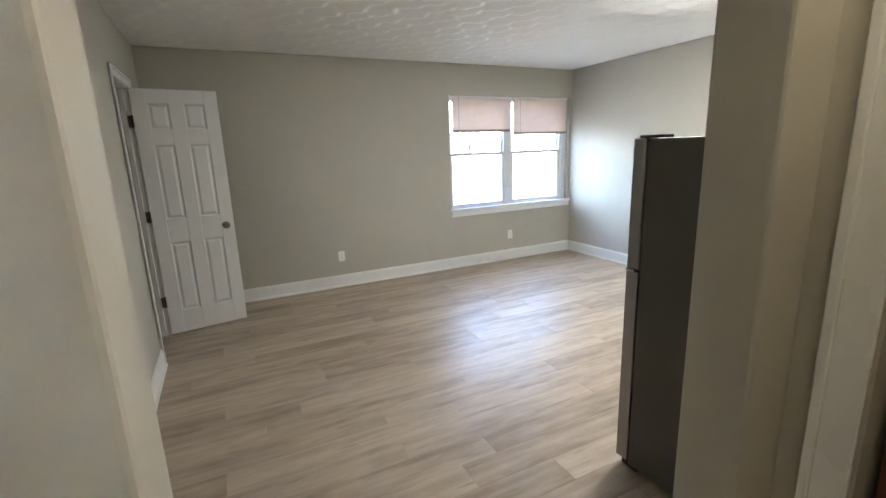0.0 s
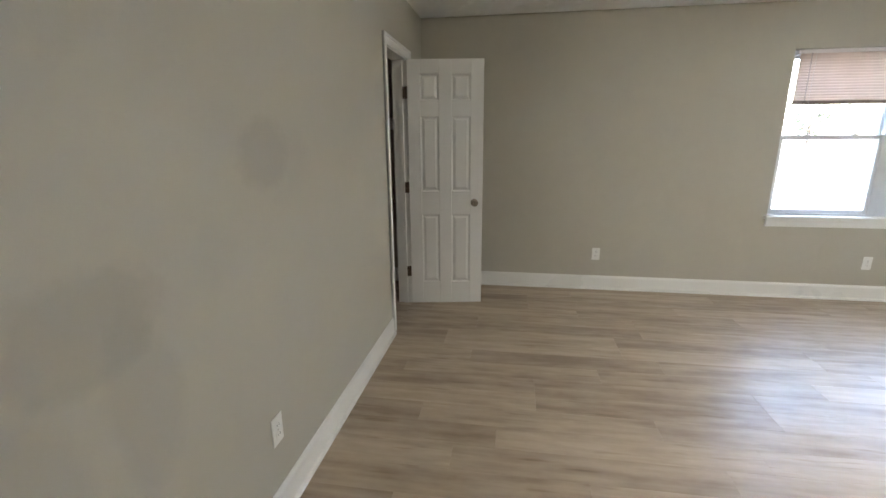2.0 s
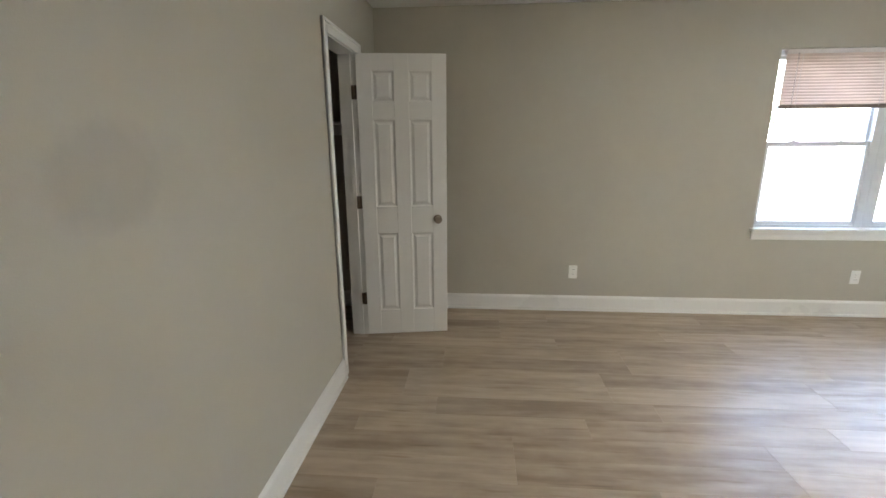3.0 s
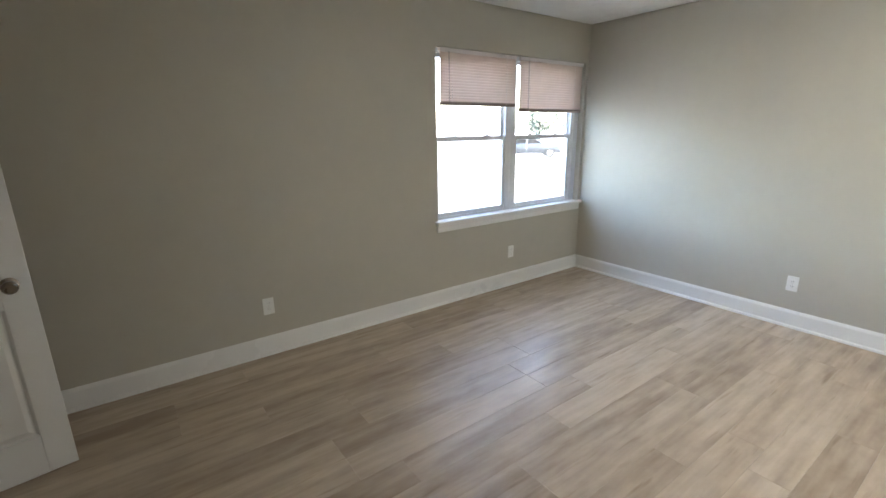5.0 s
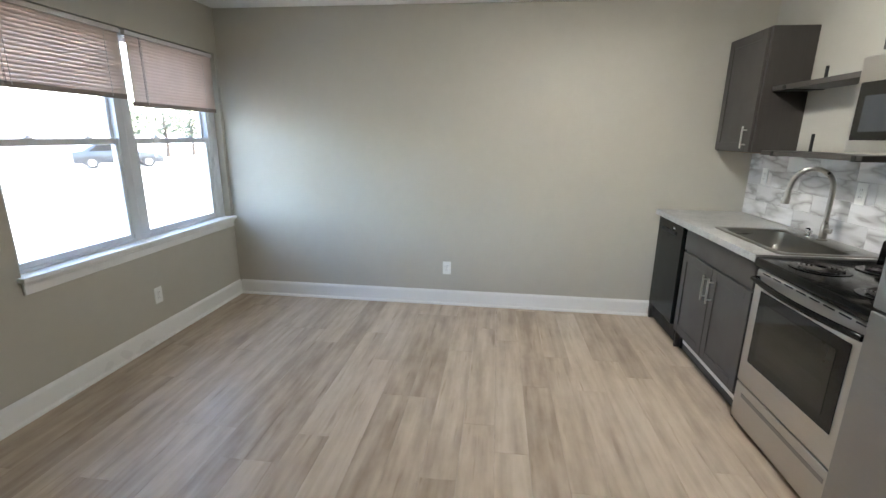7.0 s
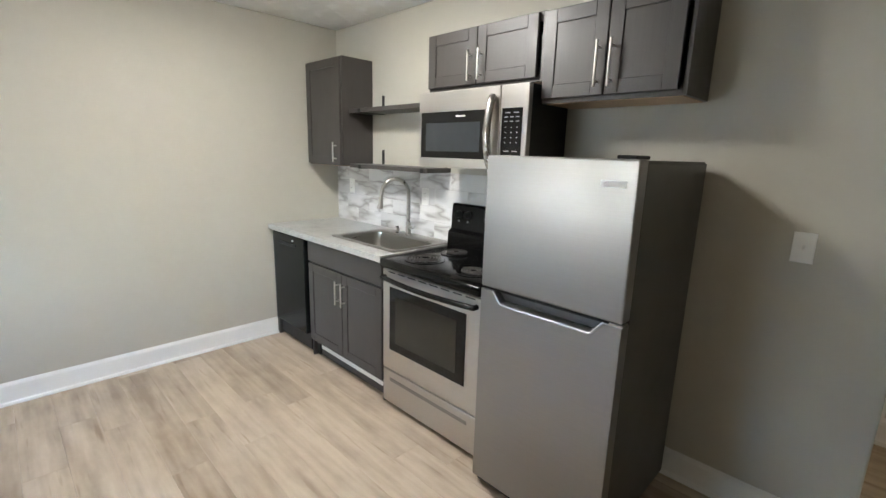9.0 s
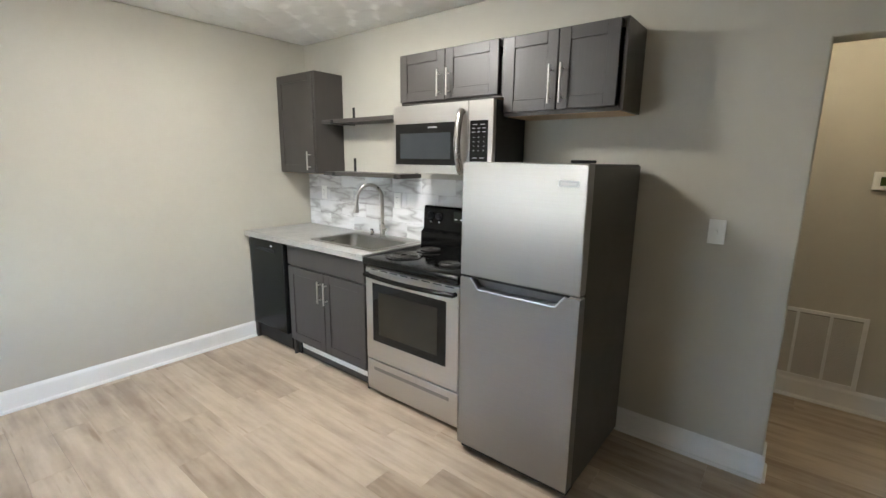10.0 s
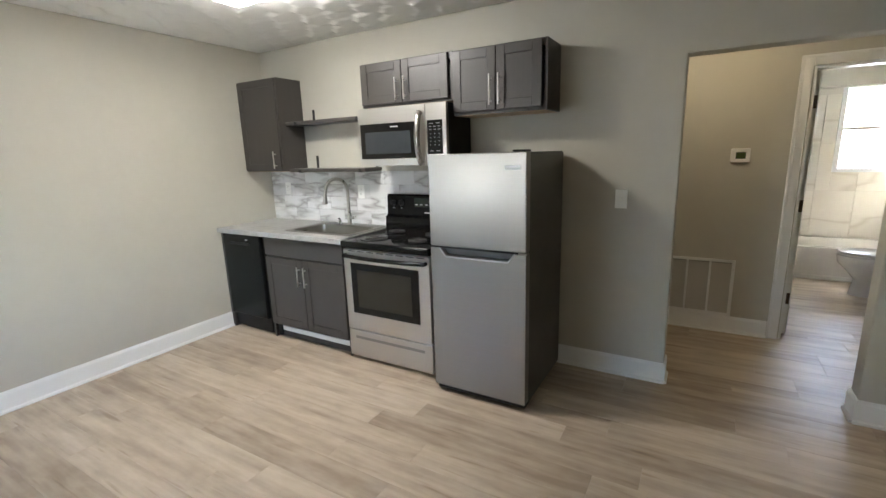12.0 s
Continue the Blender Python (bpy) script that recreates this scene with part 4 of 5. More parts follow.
# microwave
mw = thing("microwave", (2.73, 0.9, 1.43), "over-the-range stainless microwave with a curved handle", "microwave")
MX0, MX1, MZ0, MZ1, MY = 2.356, 3.104, 1.425, 1.830, 1.000
part("case", boxes((MX0, MX1, YS + 0.013, MY - 0.001, MZ0 + 0.004, MZ1), bevel=0.003), BLACKM, mw)
md = part("door", boxes((2.521, MX1, MY, MY + 0.030, MZ0, MZ1), bevel=0.004, seg=2), RANGESTEEL, mw, "stainless microwave door")
part("door_glass", boxes((2.575, 3.082, MY + 0.0303, MY + 0.0335, 1.476, 1.722), bevel=0.001), GLASSB, md, "black glass border")
part("window", boxes((2.640, 3.040, MY + 0.0338, MY + 0.0348, 1.512, 1.664), bevel=0.0004), MWIN, md)
part("badge", boxes((2.745, 2.81, MY + 0.0338, MY + 0.0350, 1.692, 1.700)), LEGEND, md, "pale maker's bar")
bm = bmesh.new()
hp = [(2.560, MY + 0.028, 1.770), (2.560, MY + 0.045, 1.776)]
for k in range(11):
    s = k / 10
    hp.append((2.560, MY + 0.050 + 0.028 * math.sin(math.pi * s), 1.768 - 0.318 * s))
hp += [(2.560, MY + 0.045, 1.442), (2.560, MY + 0.028, 1.448)]
tube(bm, hp, 0.017, 14)
for v in bm.verts:
    v.co.x = 2.560 + (v.co.x - 2.560) * 1.25
part("handle", bm, STEELV, md, "curved brushed steel handle", smooth=True)
mp = part("control_panel", boxes((MX0, 2.518, MY, MY + 0.030, MZ0, MZ1), bevel=0.004, seg=2), RANGESTEEL, mw)
part("keypad", boxes((2.386, 2.506, MY + 0.0303, MY + 0.0325, 1.500, 1.722), bevel=0.001), GLASSB, mp, "black keypad")
rows_k = [(1.700, 2, 0.030), (1.680, 3, 0.020), (1.660, 3, 0.020), (1.632, 3, 0.007), (1.608, 3, 0.007), (1.584, 3, 0.007), (1.560, 3, 0.007), (1.520, 2, 0.030)]
for z, cnt, w in rows_k:
    for k in range(cnt):
        c = 2.446 + (k - (cnt - 1) / 2) * (0.034 if cnt == 3 else 0.05)
        part("key", boxes((c - w / 2, c + w / 2, MY + 0.0326, MY + 0.0331, z - 0.0022, z + 0.0022)), KEYTEXT, mp)
part("grease_filter", boxes((2.45, 2.70, 0.74, 0.94, MZ0 - 0.001, MZ0 + 0.0035), (2.76, 3.01, 0.74, 0.94, MZ0 - 0.001, MZ0 + 0.0035)), FRSIDE, mw)

# refrigerator
fr = thing("refrigerator", (1.97, 1.05, 0), "stainless top-freezer refrigerator with dark grey sides", "refrigerator")
FX0, FX1 = 1.668, 2.274
part("cabinet_body", boxes((FX0 + 0.003, FX1 - 0.003, 0.712, 1.345, 0.035, 1.490), bevel=0.005, seg=2), FRSIDE, fr, "dark grey textured steel sides")
part("freezer_door", boxes((FX0, FX1, 1.350, 1.411, 0.962, 1.500), bevel=0.007, seg=3), STEEL, fr, "brushed stainless freezer door")
bm = bmesh.new()
prism(bm, [(FX0, 0.050), (FX1, 0.050), (FX1, 0.950), (2.208, 0.950), (2.172, 0.905), (1.772, 0.905), (1.736, 0.950), (FX0, 0.950)], "y", 1.350, 1.411)
bmesh.ops.bevel(bm, geom=[e for e in bm.edges], offset=0.003, segments=2, profile=0.5, affect="EDGES")
part("fridge_door", bm, STEEL, fr, "brushed stainless fridge door")
part("handle_pocket", boxes((1.745, 2.200, 1.352, 1.372, 0.907, 0.956)), plain("pocket_grey", (0.10, 0.10, 0.105), 0.4), fr, "dark recessed hand grip")
bm = bmesh.new()
tube(bm, [(2.212, 1.411, 0.9515), (2.205, 1.4125, 0.946), (2.171, 1.4125, 0.9035), (2.160, 1.4125, 0.9), (1.785, 1.4125, 0.9), (1.773, 1.4125, 0.9035), (1.739, 1.4125, 0.946), (1.732, 1.411, 0.9515)], 0.0045, 8)
part("grip_trim", bm, BADGE, fr, "bright trim round the grip", smooth=True)
part("door_gap", boxes((FX0 + 0.004, FX1 - 0.004, 1.346, 1.404, 0.951, 0.961)), BLACKM, fr)
part("badge", boxes((1.705, 1.792, 1.4112, 1.4135, 1.408, 1.432), bevel=0.001), BADGE, fr, "small bright maker's plate")
part("badge_bar", boxes((1.716, 1.781, 1.4136, 1.4139, 1.415, 1.425)), LEGEND, fr)
part("top_cover", boxes((FX0 + 0.01, FX1 - 0.01, 0.72, 1.34, 1.490, 1.496)), FRSIDE, fr)
bm = boxes((FX0 + 0.02, FX0 + 0.085, 1.290, 1.400, 1.5005, 1.512), bevel=0.003)
part("hinge_cover", bm, BLACKM, fr, "black plastic hinge cover")
part("middle_hinge", boxes((FX0 - 0.002, FX0 + 0.045, 1.37, 1.414, 0.9515, 0.9605), bevel=0.001), CHROME, fr)
part("base_grille", boxes((FX0 + 0.01, FX1 - 0.01, 1.300, 1.385, 0.015, 0.048), bevel=0.002), BLACKM, fr)
for x in (FX0 + 0.05, FX1 - 0.05):
    for y in (0.78, 1.33):
        part("foot", cyl(bmesh.new(), (x, y, 0), (x, y, 0.036), 0.02, seg=12), BLACKM, fr)

# ---- fixtures on the walls ----
def duplex(name, at, out, label):
    """An outlet plate with two sockets; out: the way it faces, along x or y."""
    o = thing(name, at, label, "outlet", "wall outlets")
    x, y, z = at
    side = abs(out[0]) > 0

    def slab(w0, w1, d0, d1, z0, z1):
        if side:
            a, b = sorted((x + out[0] * d0, x + out[0] * d1))
            return (a, b, y + w0, y + w1, z + z0, z + z1)
        a, b = sorted((y + out[1] * d0, y + out[1] * d1))
        return (x + w0, x + w1, a, b, z + z0, z + z1)
    part("plate", boxes(slab(-0.036, 0.036, 0.0005, 0.006, -0.058, 0.058), bevel=0.003, seg=2), PLATE, o)
    for dz in (-0.0195, 0.0195):
        sck = part("socket", boxes(slab(-0.017, 0.017, 0.006, 0.0085, dz - 0.014, dz + 0.014), bevel=0.002), PLATE, o)
        for w in (-0.0065, 0.0065):
            part("slot", boxes(slab(w - 0.0012, w + 0.0012, 0.0085, 0.0089, dz - 0.002, dz + 0.007)), SLOT, sck)
    part("screw", boxes(slab(-0.003, 0.003, 0.006, 0.0068, -0.003, 0.003)), NICKEL, o)
    return o


duplex("wall_outlet", (1.252, YN, 0.349), (0, -1), "white duplex outlet low on the plain wall")
duplex("wall_outlet", (3.533, YN, 0.340), (0, -1), "white duplex outlet below the window")
duplex("wall_outlet", (XE, 3.020, 0.340), (-1, 0), "white duplex outlet low on the bare side wall")
duplex("wall_outlet", (XW, 2.079, 0.374), (1, 0), "white duplex outlet beside the patched wall")
duplex("wall_outlet", (4.317, YS + 0.0122, 1.215), (0, 1), "white duplex outlet on the marble backsplash")
duplex("wall_outlet", (3.415, YS + 0.0122, 1.200), (0, 1), "white duplex outlet on the backsplash behind the faucet")

sw = thing("light_switch", (1.313, YS, 1.188), "white toggle switch plate beside the refrigerator", "light switch")
part("plate", boxes((1.277, 1.349, YS + 0.0005, YS + 0.006, 1.129, 1.247), bevel=0.003, seg=2), PLATE, sw)
part("collar", boxes((1.307, 1.319, YS + 0.006, YS + 0.0075, 1.176, 1.200)), PLATE, sw)
part("toggle", prism(bmesh.new(), [(YS + 0.0075, 1.183), (YS + 0.0075, 1.193), (YS + 0.018, 1.200), (YS + 0.020, 1.194)], "x", 1.309, 1.317), PLATE, sw)
for z in (1.150, 1.226):
    part("screw", cyl(bmesh.new(), (1.313, YS + 0.006, z), (1.313, YS + 0.0068, z), 0.003, seg=10), PLATE, sw)

th = thing("thermostat", (0.650, HY, 1.418), "white wall thermostat with a small dark display", "thermostat")
part("case", boxes((0.588, 0.712, HY + 0.0005, HY + 0.024, 1.366, 1.470), bevel=0.006, seg=2), PLATE, th)
part("display", boxes((0.616, 0.680, HY + 0.0242, HY + 0.0252, 1.392, 1.442)), OLIVE, th, "olive green display")
part("button", boxes((0.600, 0.612, HY + 0.0242, HY + 0.026, 1.408, 1.424)), PLATE, th)

vt = thing("return_air_grille", (0.855, HY, 0.36), "white metal return air grille with fine louvres", "vent")
VX0, VX1, VZ0, VZ1 = 0.602, 1.105, 0.136, 0.604
part("backing", boxes((VX0 + 0.01, VX1 - 0.01, HY + 0.0005, HY + 0.002, VZ0 + 0.01, VZ1 - 0.01)), plain("duct_shadow", (0.30, 0.285, 0.25), 0.7), vt)
part("frame", boxes((VX0, VX0 + 0.024, HY + 0.0005, HY + 0.010, VZ0, VZ1), (VX1 - 0.024, VX1, HY + 0.0005, HY + 0.010, VZ0, VZ1), (VX0 + 0.024, VX1 - 0.024, HY + 0.0005, HY + 0.010, VZ0, VZ0 + 0.024), (VX0 + 0.024, VX1 - 0.024, HY + 0.0005, HY + 0.010, VZ1 - 0.024, VZ1), bevel=0.002), TRIM, vt)
for x in (0.772, 0.935):
    part("divider", boxes((x - 0.008, x + 0.008, HY + 0.002, HY + 0.010, VZ0 + 0.024, VZ1 - 0.024), bevel=0.001), TRIM, vt)
for k in range(42):
    z = VZ0 + 0.030 + k * 0.0098
    bm = prism(bmesh.new(), [(HY + 0.002, z + 0.003), (HY + 0.0025, z + 0.004), (HY + 0.008, z - 0.0025), (HY + 0.0075, z - 0.0035)], "x", VX0 + 0.024, VX1 - 0.024)
    part("louvre", bm, VENTFIN, vt)

# flush ceiling light over the kitchen floor
LX0, LX1, LY0, LY1 = 2.860, 3.290, 1.785, 2.088
cl = thing("ceiling_light", (3.075, 1.937, H), "rectangular white flush ceiling light, switched on", "ceiling light")
part("base_plate", boxes((LX0, LX1, LY0, LY1, 2.4105, 2.4525), bevel=0.002), PLATE, cl)
part("diffuser", boxes((LX0, LX1, LY0, LY1, 2.364, 2.410), bevel=0.010, seg=3), DIFFUSER, cl, "glowing white acrylic diffuser box")

hl = thing("hall_light", (1.005, 0.34, H - 0.012), "small round warm flush light on the hall ceiling", "ceiling light")
part("base_ring", lathe(bmesh.new(), [(0.095, H - 0.0125), (0.095, H - 0.030), (0.088, H - 0.034)], (1.005, 0.34, 0), "z"), NICKEL, hl, smooth=True)
part("glass_dome", lathe(bmesh.new(), [(0.086, H - 0.0345), (0.084, H - 0.055), (0.066, H - 0.080), (0.036, H - 0.093), (0.006, H - 0.097)], (1.005, 0.34, 0), "z"), HALLGLOW, hl, "glowing frosted glass dome", smooth=True)

# ---- bathroom ----
tub = thing("bathtub", (-0.29, -2.93, 0), "white alcove bathtub with a flat apron", "bathtub")
bm = bmesh.new()
tx0, tx1, ty0, ty1 = BX0 + 0.004, BX1 - 0.004, BY + 0.014, -2.56
loops = [(rounded(tx0, tx1, ty0, ty1, 0.012), 0.0), (rounded(tx0, tx1, ty0, ty1, 0.012), 0.34), (rounded(tx0 + 0.008, tx1 - 0.008, ty0 + 0.008, ty1 - 0.008, 0.012), 0.358), (rounded(tx0 + 0.08, tx1 - 0.08, ty0 + 0.06, ty1 - 0.07, 0.14), 0.358), (rounded(tx0 + 0.10, tx1 - 0.10, ty0 + 0.08, ty1 - 0.09, 0.13), 0.33), (rounded(tx0 + 0.17, tx1 - 0.20, ty0 + 0.12, ty1 - 0.13, 0.11), 0.06)]
rings = [[bm.verts.new((x, y, z)) for x, y in pts] for pts, z in loops]
for ra, rb in zip(rings, rings[1:]):
    for j in range(len(ra)):
        bm.faces.new((ra[j], ra[(j + 1) % len(ra)], rb[(j + 1) % len(ra)], rb[j]))
bm.faces.new(rings[-1])
bmesh.ops.recalc_face_normals(bm, faces=bm.faces)
part("shell", bm, PORCELAIN, tub, smooth=True)
baseboard("baseboard_tub", (BX0, -2.56), (BX1, -2.56), (0, 1), 0.045)

tiles = thing("tub_surround", (-0.3, BY, 0.36), "cream marble-look tile surround above the tub", "tile wall", kind="structure")
zt = [0.362, 0.916, 1.47, 2.024]
xt = [BX0 + 0.001, -0.67, -0.29, 0.09, BX1 - 0.001]
for a, b in zip(xt, xt[1:]):
    for c, d in zip(zt, zt[1:]):
        for p, q, r, s in ((a, b, c, d),):
            cut = []
            if p < BWX1 + 0.03 and q > BWX0 - 0.03 and r < BWZ1 and s > BWZ0 - 0.03:
                lo, hi = BWX0 - 0.03, BWX1 + 0.03
                if p < lo:
                    cut.append((p, lo, r, s))
                if q > hi:
                    cut.append((hi, q, r, s))
                if r < BWZ0 - 0.03:
                    cut.append((max(p, lo), min(q, hi), r, BWZ0 - 0.03))
            else:
                cut.append((p, q, r, s))
            for e in cut:
                part("tile", boxes((e[0] + 0.001, e[1] - 0.001, BY + 0.0005, BY + 0.012, e[2] + 0.001, e[3] - 0.001), bevel=0.0008), BATHTILE, tiles)

bw = thing("window_2", (-0.67, BY, BWZ0), "small white vinyl double-hung bathroom window", "window", kind="structure")
part("casing", boxes((BWX0 - 0.029, BWX0 + 0.02, BY - 0.05, BY + 0.013, BWZ0 - 0.029, BWZ1), (BWX1 - 0.02, BWX1 + 0.029, BY - 0.05, BY + 0.013, BWZ0 - 0.029, BWZ1), (BWX0 + 0.02, BWX1 - 0.02, BY - 0.05, BY + 0.013, BWZ0 - 0.029, BWZ0 + 0.015), (BWX0 + 0.02, BWX1 - 0.02, BY - 0.05, BY + 0.013, BWZ1 - 0.025, BWZ1), bevel=0.002), VINYL, bw)
part("meeting_rail", boxes((BWX0 + 0.02, BWX1 - 0.02, BY - 0.055, BY - 0.02, 1.612, 1.648), bevel=0.002), VINYL, bw)
for z0, z1 in ((BWZ0 + 0.015, 1.612), (1.648, BWZ1 - 0.025)):
    g = part("pane", boxes((BWX0 + 0.018, BWX1 - 0.018, BY - 0.042, BY - 0.038, z0, z1)), PANE, bw, "frosted glass pane")
    g.visible_shadow = False
rod = thing("shower_rod", (-0.29, -2.62, 2.045), "straight satin shower curtain rod over the tub", "curtain rod")
part("bar", cyl(bmesh.new(), (BX0 + 0.008, -2.62, 2.045), (BX1 - 0.008, -2.62, 2.045), 0.0125, seg=14), NICKEL, rod, smooth=True)
for x, s in ((BX0 + 0.0005, 1), (BX1 - 0.0005, -1)):
    part("flange", lathe(bmesh.new(), [(0.032, 0), (0.032, s * 0.006), (0.016, s * 0.016)], (x, -2.62, 2.045), "x"), NICKEL, rod, smooth=True)

tl = thing("toilet", (-0.68, -2.05, 0), "white porcelain toilet with a closed lid", "toilet")
bm = bmesh.new()
stack = [(-0.66, 0.20, 0.105, 0.0), (-0.66, 0.19, 0.10, 0.05), (-0.66, 0.175, 0.092, 0.16), (-0.63, 0.21, 0.12, 0.24), (-0.60, 0.255, 0.165, 0.32), (-0.595, 0.262, 0.180, 0.38), (-0.595, 0.255, 0.175, 0.395)]
rings = []
for cx, a, b, z in stack:
    rings.append([bm.verts.new((cx + a * math.cos(2 * math.pi * j / 28), -2.05 + b * math.sin(2 * math.pi * j / 28), z)) for j in range(28)])
for ra, rb in zip(rings, rings[1:]):
    for j in range(28):
        bm.faces.new((ra[j], ra[(j + 1) % 28], rb[(j + 1) % 28], rb[j]))
bm.faces.new(rings[0])
bm.faces.new(rings[-1])
bmesh.ops.recalc_face_normals(bm, faces=bm.faces)
part("bowl", bm, PORCELAIN, tl, smooth=True)
for name, z0, z1, k in (("seat", 0.398, 0.415, 1.0), ("lid", 0.419, 0.440, 0.985)):
    bm = bmesh.new()
    lathe(bm, [(0.97 * k, z0), (1.0 * k, z0 + 0.005), (1.0 * k, z1 - 0.007), (0.95 * k, z1)], (-0.595, -2.05, 0), "z", 32, 0.262, 0.182)
    part(name, bm, PORCELAIN, tl, smooth=True)
part("tank", boxes((BX0 + 0.01, -0.86, -2.26, -1.84, 0.40, 0.74), bevel=0.02, seg=3), PORCELAIN, tl, smooth=True)
part("tank_lid", boxes((BX0 + 0.006, -0.85, -2.27, -1.83, 0.741, 0.775), bevel=0.010, seg=3), PORCELAIN, tl, smooth=True)
part("flush_lever", cyl(bmesh.new(), (-0.855, -1.90, 0.69), (-0.835, -1.93, 0.685), 0.007, seg=8), CHROME, tl)

# ---- outdoors ----
YARD = paint("pale_concrete_yard", (0.24, 0.235, 0.22), 0.85, 0.12, 0.3, 40, 0.15)
BARK = plain("bark", (0.06, 0.045, 0.035), 0.9, 0, 0.2)
LEAF = plain("dark_leaves", (0.035, 0.05, 0.025), 0.6, 0, 0.3, 2.0)
CARPAINT = plain("dark_car_paint", (0.018, 0.02, 0.024), 0.25)
TYRE = plain("tyre_rubber", (0.012, 0.012, 0.012), 0.8)
BRICK = paint("weathered_siding", (0.22, 0.20, 0.18), 0.8, 0.1, 0.2, 30)
GZ = -0.60
solid("ground", boxes((-600, 600, -600, 600, GZ - 0.15, GZ)), YARD, "pale concrete yard running to the horizon", "ground", "structure")


def tree(x, y, h, seed):
    rng = random.Random(seed)
    t = thing("tree", (x, y, GZ), "leafy dark green tree across the yard", "tree", "trees across the yard")
    bm = bmesh.new()
    tube(bm, [(x, y, GZ - 0.05), (x + 0.05, y, GZ + 0.25 * h), (x, y + 0.06, GZ + 0.5 * h), (x, y, GZ + 0.8 * h)], 0.1, 9, [0.19, 0.13, 0.10, 0.04])
    for k in range(6):
        a, z = rng.uniform(0, 6.28), GZ + h * rng.uniform(0.28, 0.6)
        l = h * rng.uniform(0.2, 0.34)
        tube(bm, [(x, y, z), (x + 0.5 * l * math.cos(a), y + 0.5 * l * math.sin(a), z + 0.25 * l), (x + l * math.cos(a), y + l * math.sin(a), z + 0.6 * l)], 0.05, 6, [0.07, 0.045, 0.02])
    part("trunk", bm, BARK, t)
    bm = bmesh.new()
    for k in range(900):
        d = Vector((rng.gauss(0, 1), rng.gauss(0, 1), rng.gauss(0, 1))).normalized() * rng.uniform(0.35, 1.0) ** 0.6
        lump = 1 + 0.25 * math.sin(5 * d.x + seed) * math.cos(4 * d.y)
        c = Vector((x + d.x * 0.36 * h * lump, y + d.y * 0.36 * h * lump, GZ + 0.66 * h + d.z * 0.36 * h * lump))
        u = Vector((rng.gauss(0, 1), rng.gauss(0, 1), rng.gauss(0, 1))).normalized()
        w = u.orthogonal().normalized()
        s = rng.uniform(0.10, 0.22)
        bm.faces.new([bm.verts.new(c + p) for p in (u * s, w * s * 0.6, -u * s, -w * s * 0.6)])
    part("crown", bm, LEAF, t)


for k, (x, y, h) in enumerate(((24.0, 42.0, 5.4), (33.5, 31.5, 4.0), (37.0, 31.0, 5.4), (41.0, 31.5, 4.4), (13.0, 52.0, 5.6))):
    tree(x, y, h, k + 2)


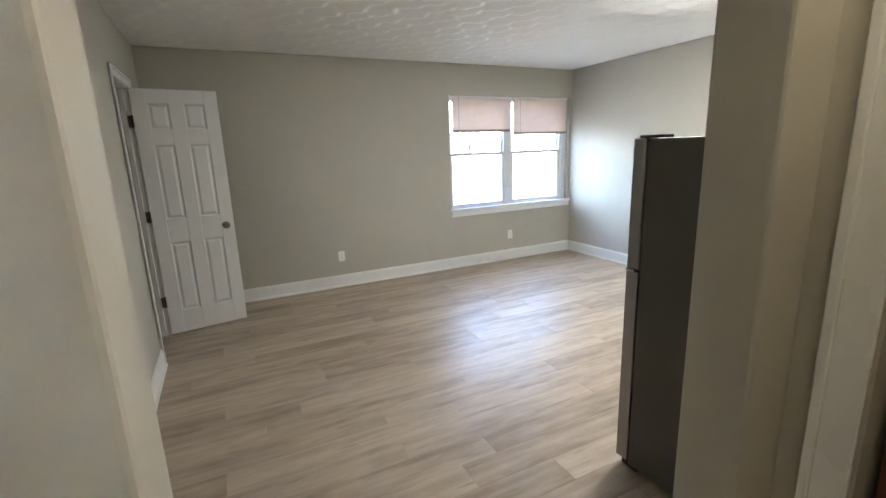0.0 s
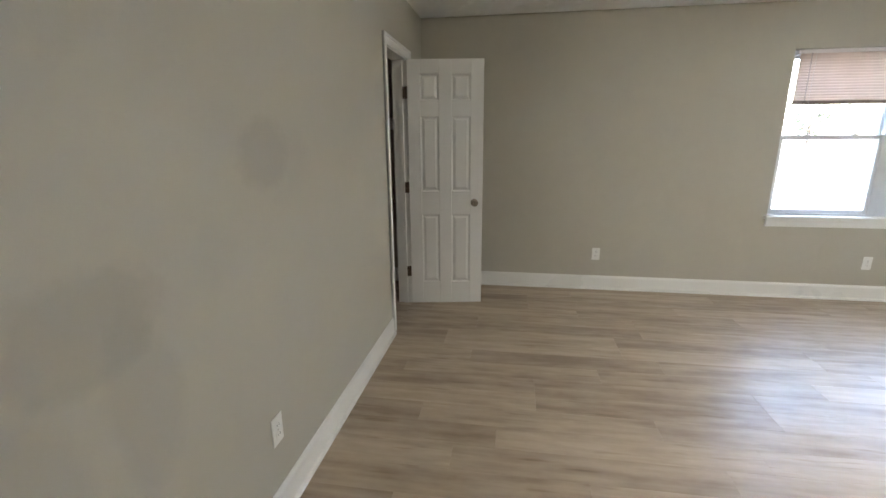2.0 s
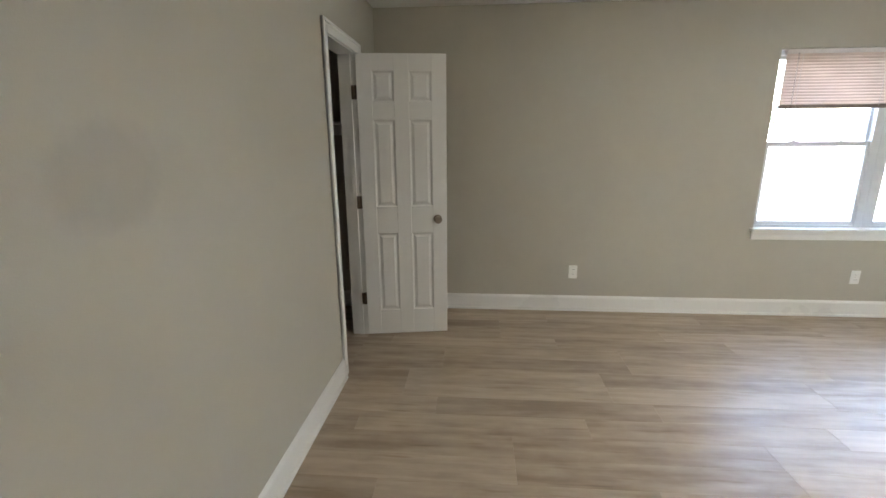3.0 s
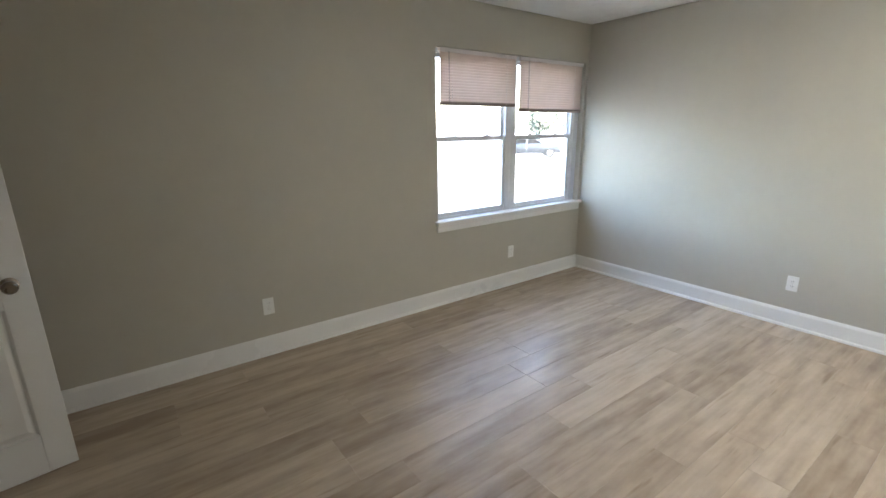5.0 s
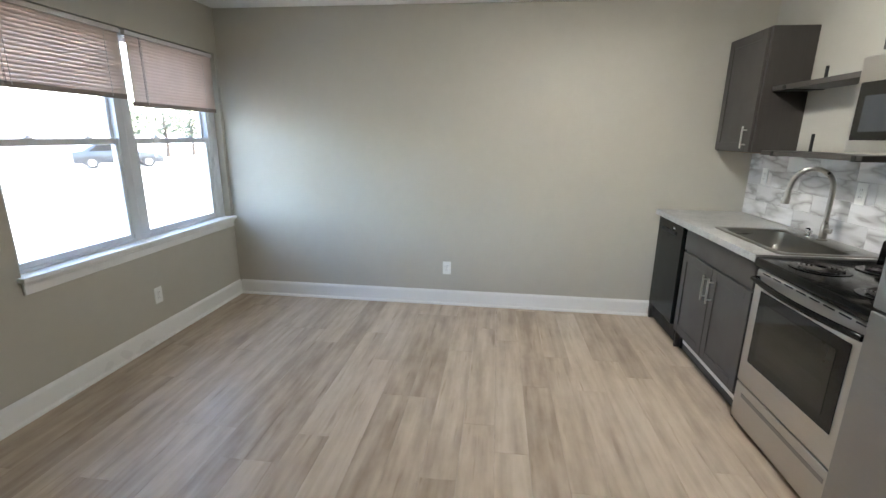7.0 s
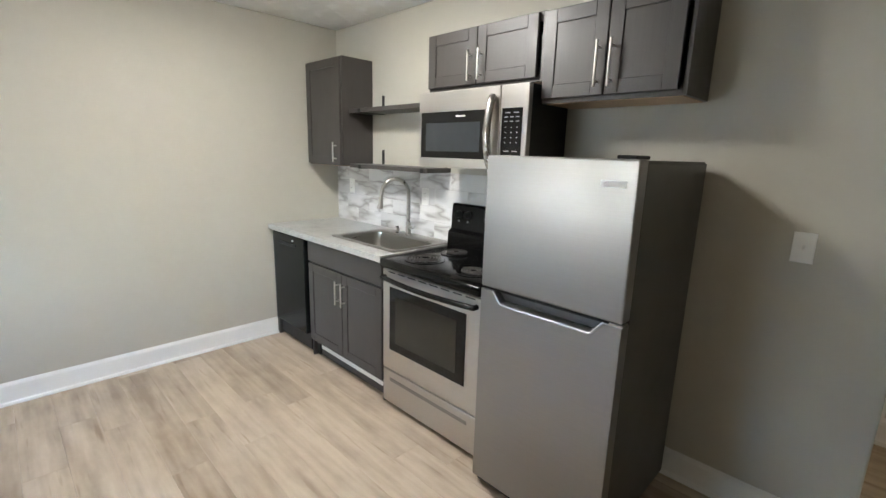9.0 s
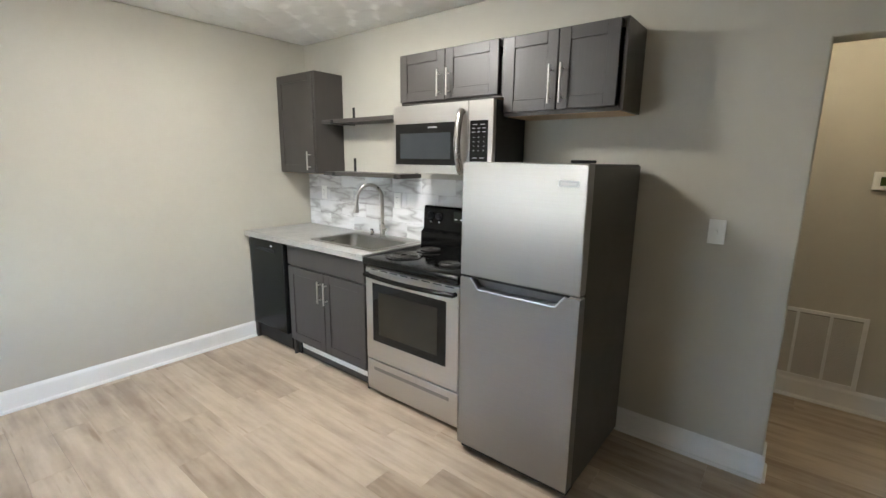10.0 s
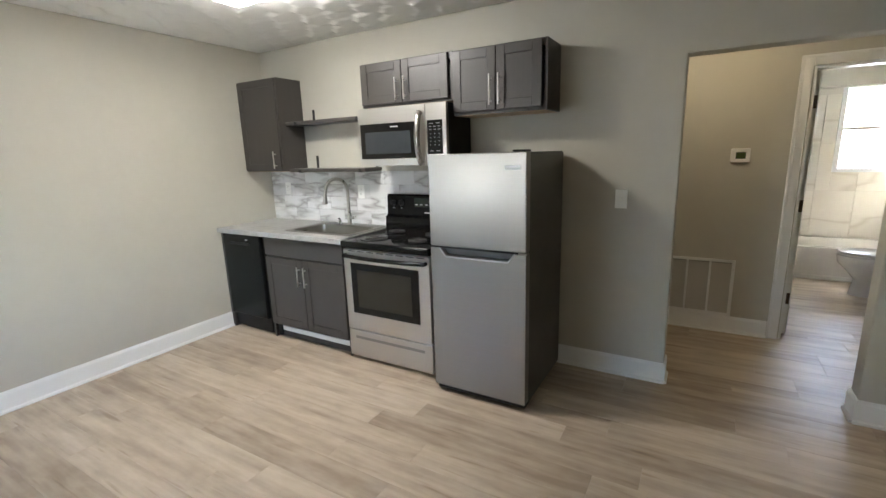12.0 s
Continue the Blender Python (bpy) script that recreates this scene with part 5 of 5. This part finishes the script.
def parked_car(x, y, turn):
    c = thing("car", (0, 0, 0), "dark parked car across the yard", "car")
    bm = prism(bmesh.new(), [(-2.2, 0.28), (2.2, 0.28), (2.25, 0.62), (1.95, 0.80), (0.95, 0.92), (0.35, 1.40), (-1.05, 1.42), (-1.75, 0.98), (-2.22, 0.92)], "y", -0.85, 0.85)
    bmesh.ops.bevel(bm, geom=list(bm.edges), offset=0.06, segments=2, profile=0.5, affect="EDGES")
    body = part("body", bm, CARPAINT, c, smooth=True)
    part("side_window", prism(bmesh.new(), [(-1.45, 0.98), (0.72, 0.98), (0.28, 1.33), (-1.0, 1.34)], "y", -0.865, -0.851), GLASSB, body)
    part("side_window", prism(bmesh.new(), [(-1.45, 0.98), (0.72, 0.98), (0.28, 1.33), (-1.0, 1.34)], "y", 0.851, 0.865), GLASSB, body)
    for wx in (-1.38, 1.38):
        for wy in (-0.80, 0.80):
            w = part("wheel", cyl(bmesh.new(), (wx, wy - 0.1, 0.32), (wx, wy + 0.1, 0.32), 0.32, seg=24), TYRE, c)
            part("rim", cyl(bmesh.new(), (wx, wy - 0.105, 0.32), (wx, wy + 0.105, 0.32), 0.19, seg=16), CHROME, w)
    c.matrix_basis = pose(x, y, GZ, 0, 0, turn)


parked_car(25.6, 25.4, -40)

# ---- floor planks ----
plank_meshes = {}


def plank_mesh(length, width):
    key = (round(length, 3), round(width, 3))
    if key not in plank_meshes:
        g, c = 0.0003, 0.0007
        x, y = length - g, width - g
        lower = [(g, g, -0.008), (x, g, -0.008), (x, y, -0.008), (g, y, -0.008)]
        mid = [(a, b, -c) for a, b, _ in lower]
        top = [(g + c, g + c, 0), (x - c, g + c, 0), (x - c, y - c, 0), (g + c, y - c, 0)]
        faces = [(8, 9, 10, 11)] + [(k + 4 * s, (k + 1) % 4 + 4 * s, (k + 1) % 4 + 4 * (s + 1), k + 4 * (s + 1)) for s in (0, 1) for k in range(4)]
        me = bpy.data.meshes.new("plank")
        me.from_pydata(lower + mid + top, [], faces)
        me.materials.append(FLOOR)
        plank_meshes[key] = me
    return plank_meshes[key]


def lay(name, x0, x1, y0, y1, label, width=0.165, phase=0.0, seed=3, step=1.22):
    ground = thing(name, (x0, y0, -0.008), label, "floor", kind="structure")
    rng = random.Random(seed)
    y = y0 + phase - width if phase else y0
    while y < y1 - 0.001:
        lo, hi = max(y, y0), min(y + width, y1)
        x = x0 - rng.choice((0.0, 0.2, 0.41, 0.61, 0.82, 1.02))
        while x < x1 - 0.001:
            a, b = max(x, x0), min(x + step, x1)
            if b - a > 0.03 and hi - lo > 0.01:
                ob = new("plank", plank_mesh(b - a, hi - lo))
                ob.parent = ground
                ob.location = Vector((a, lo, 0)) - origin[ground]
            x += step
        y += width
    return ground


lay("floor", XW, XE, YB, YN, "greige oak-look vinyl plank floor with soft sheen", phase=0.06)
lay("floor_hall", HX0, HX1 + 0.1, -0.60, YB, "oak-look vinyl plank floor of the hall", phase=0.04, seed=8)
lay("floor_bath", BX0, BX1, BY, -0.60, "grey-brown oak-look plank floor of the bathroom", seed=11)
lay("floor_closet", -2.32, XW, 3.5, 5.0, "oak-look vinyl plank floor of the closet", seed=15)
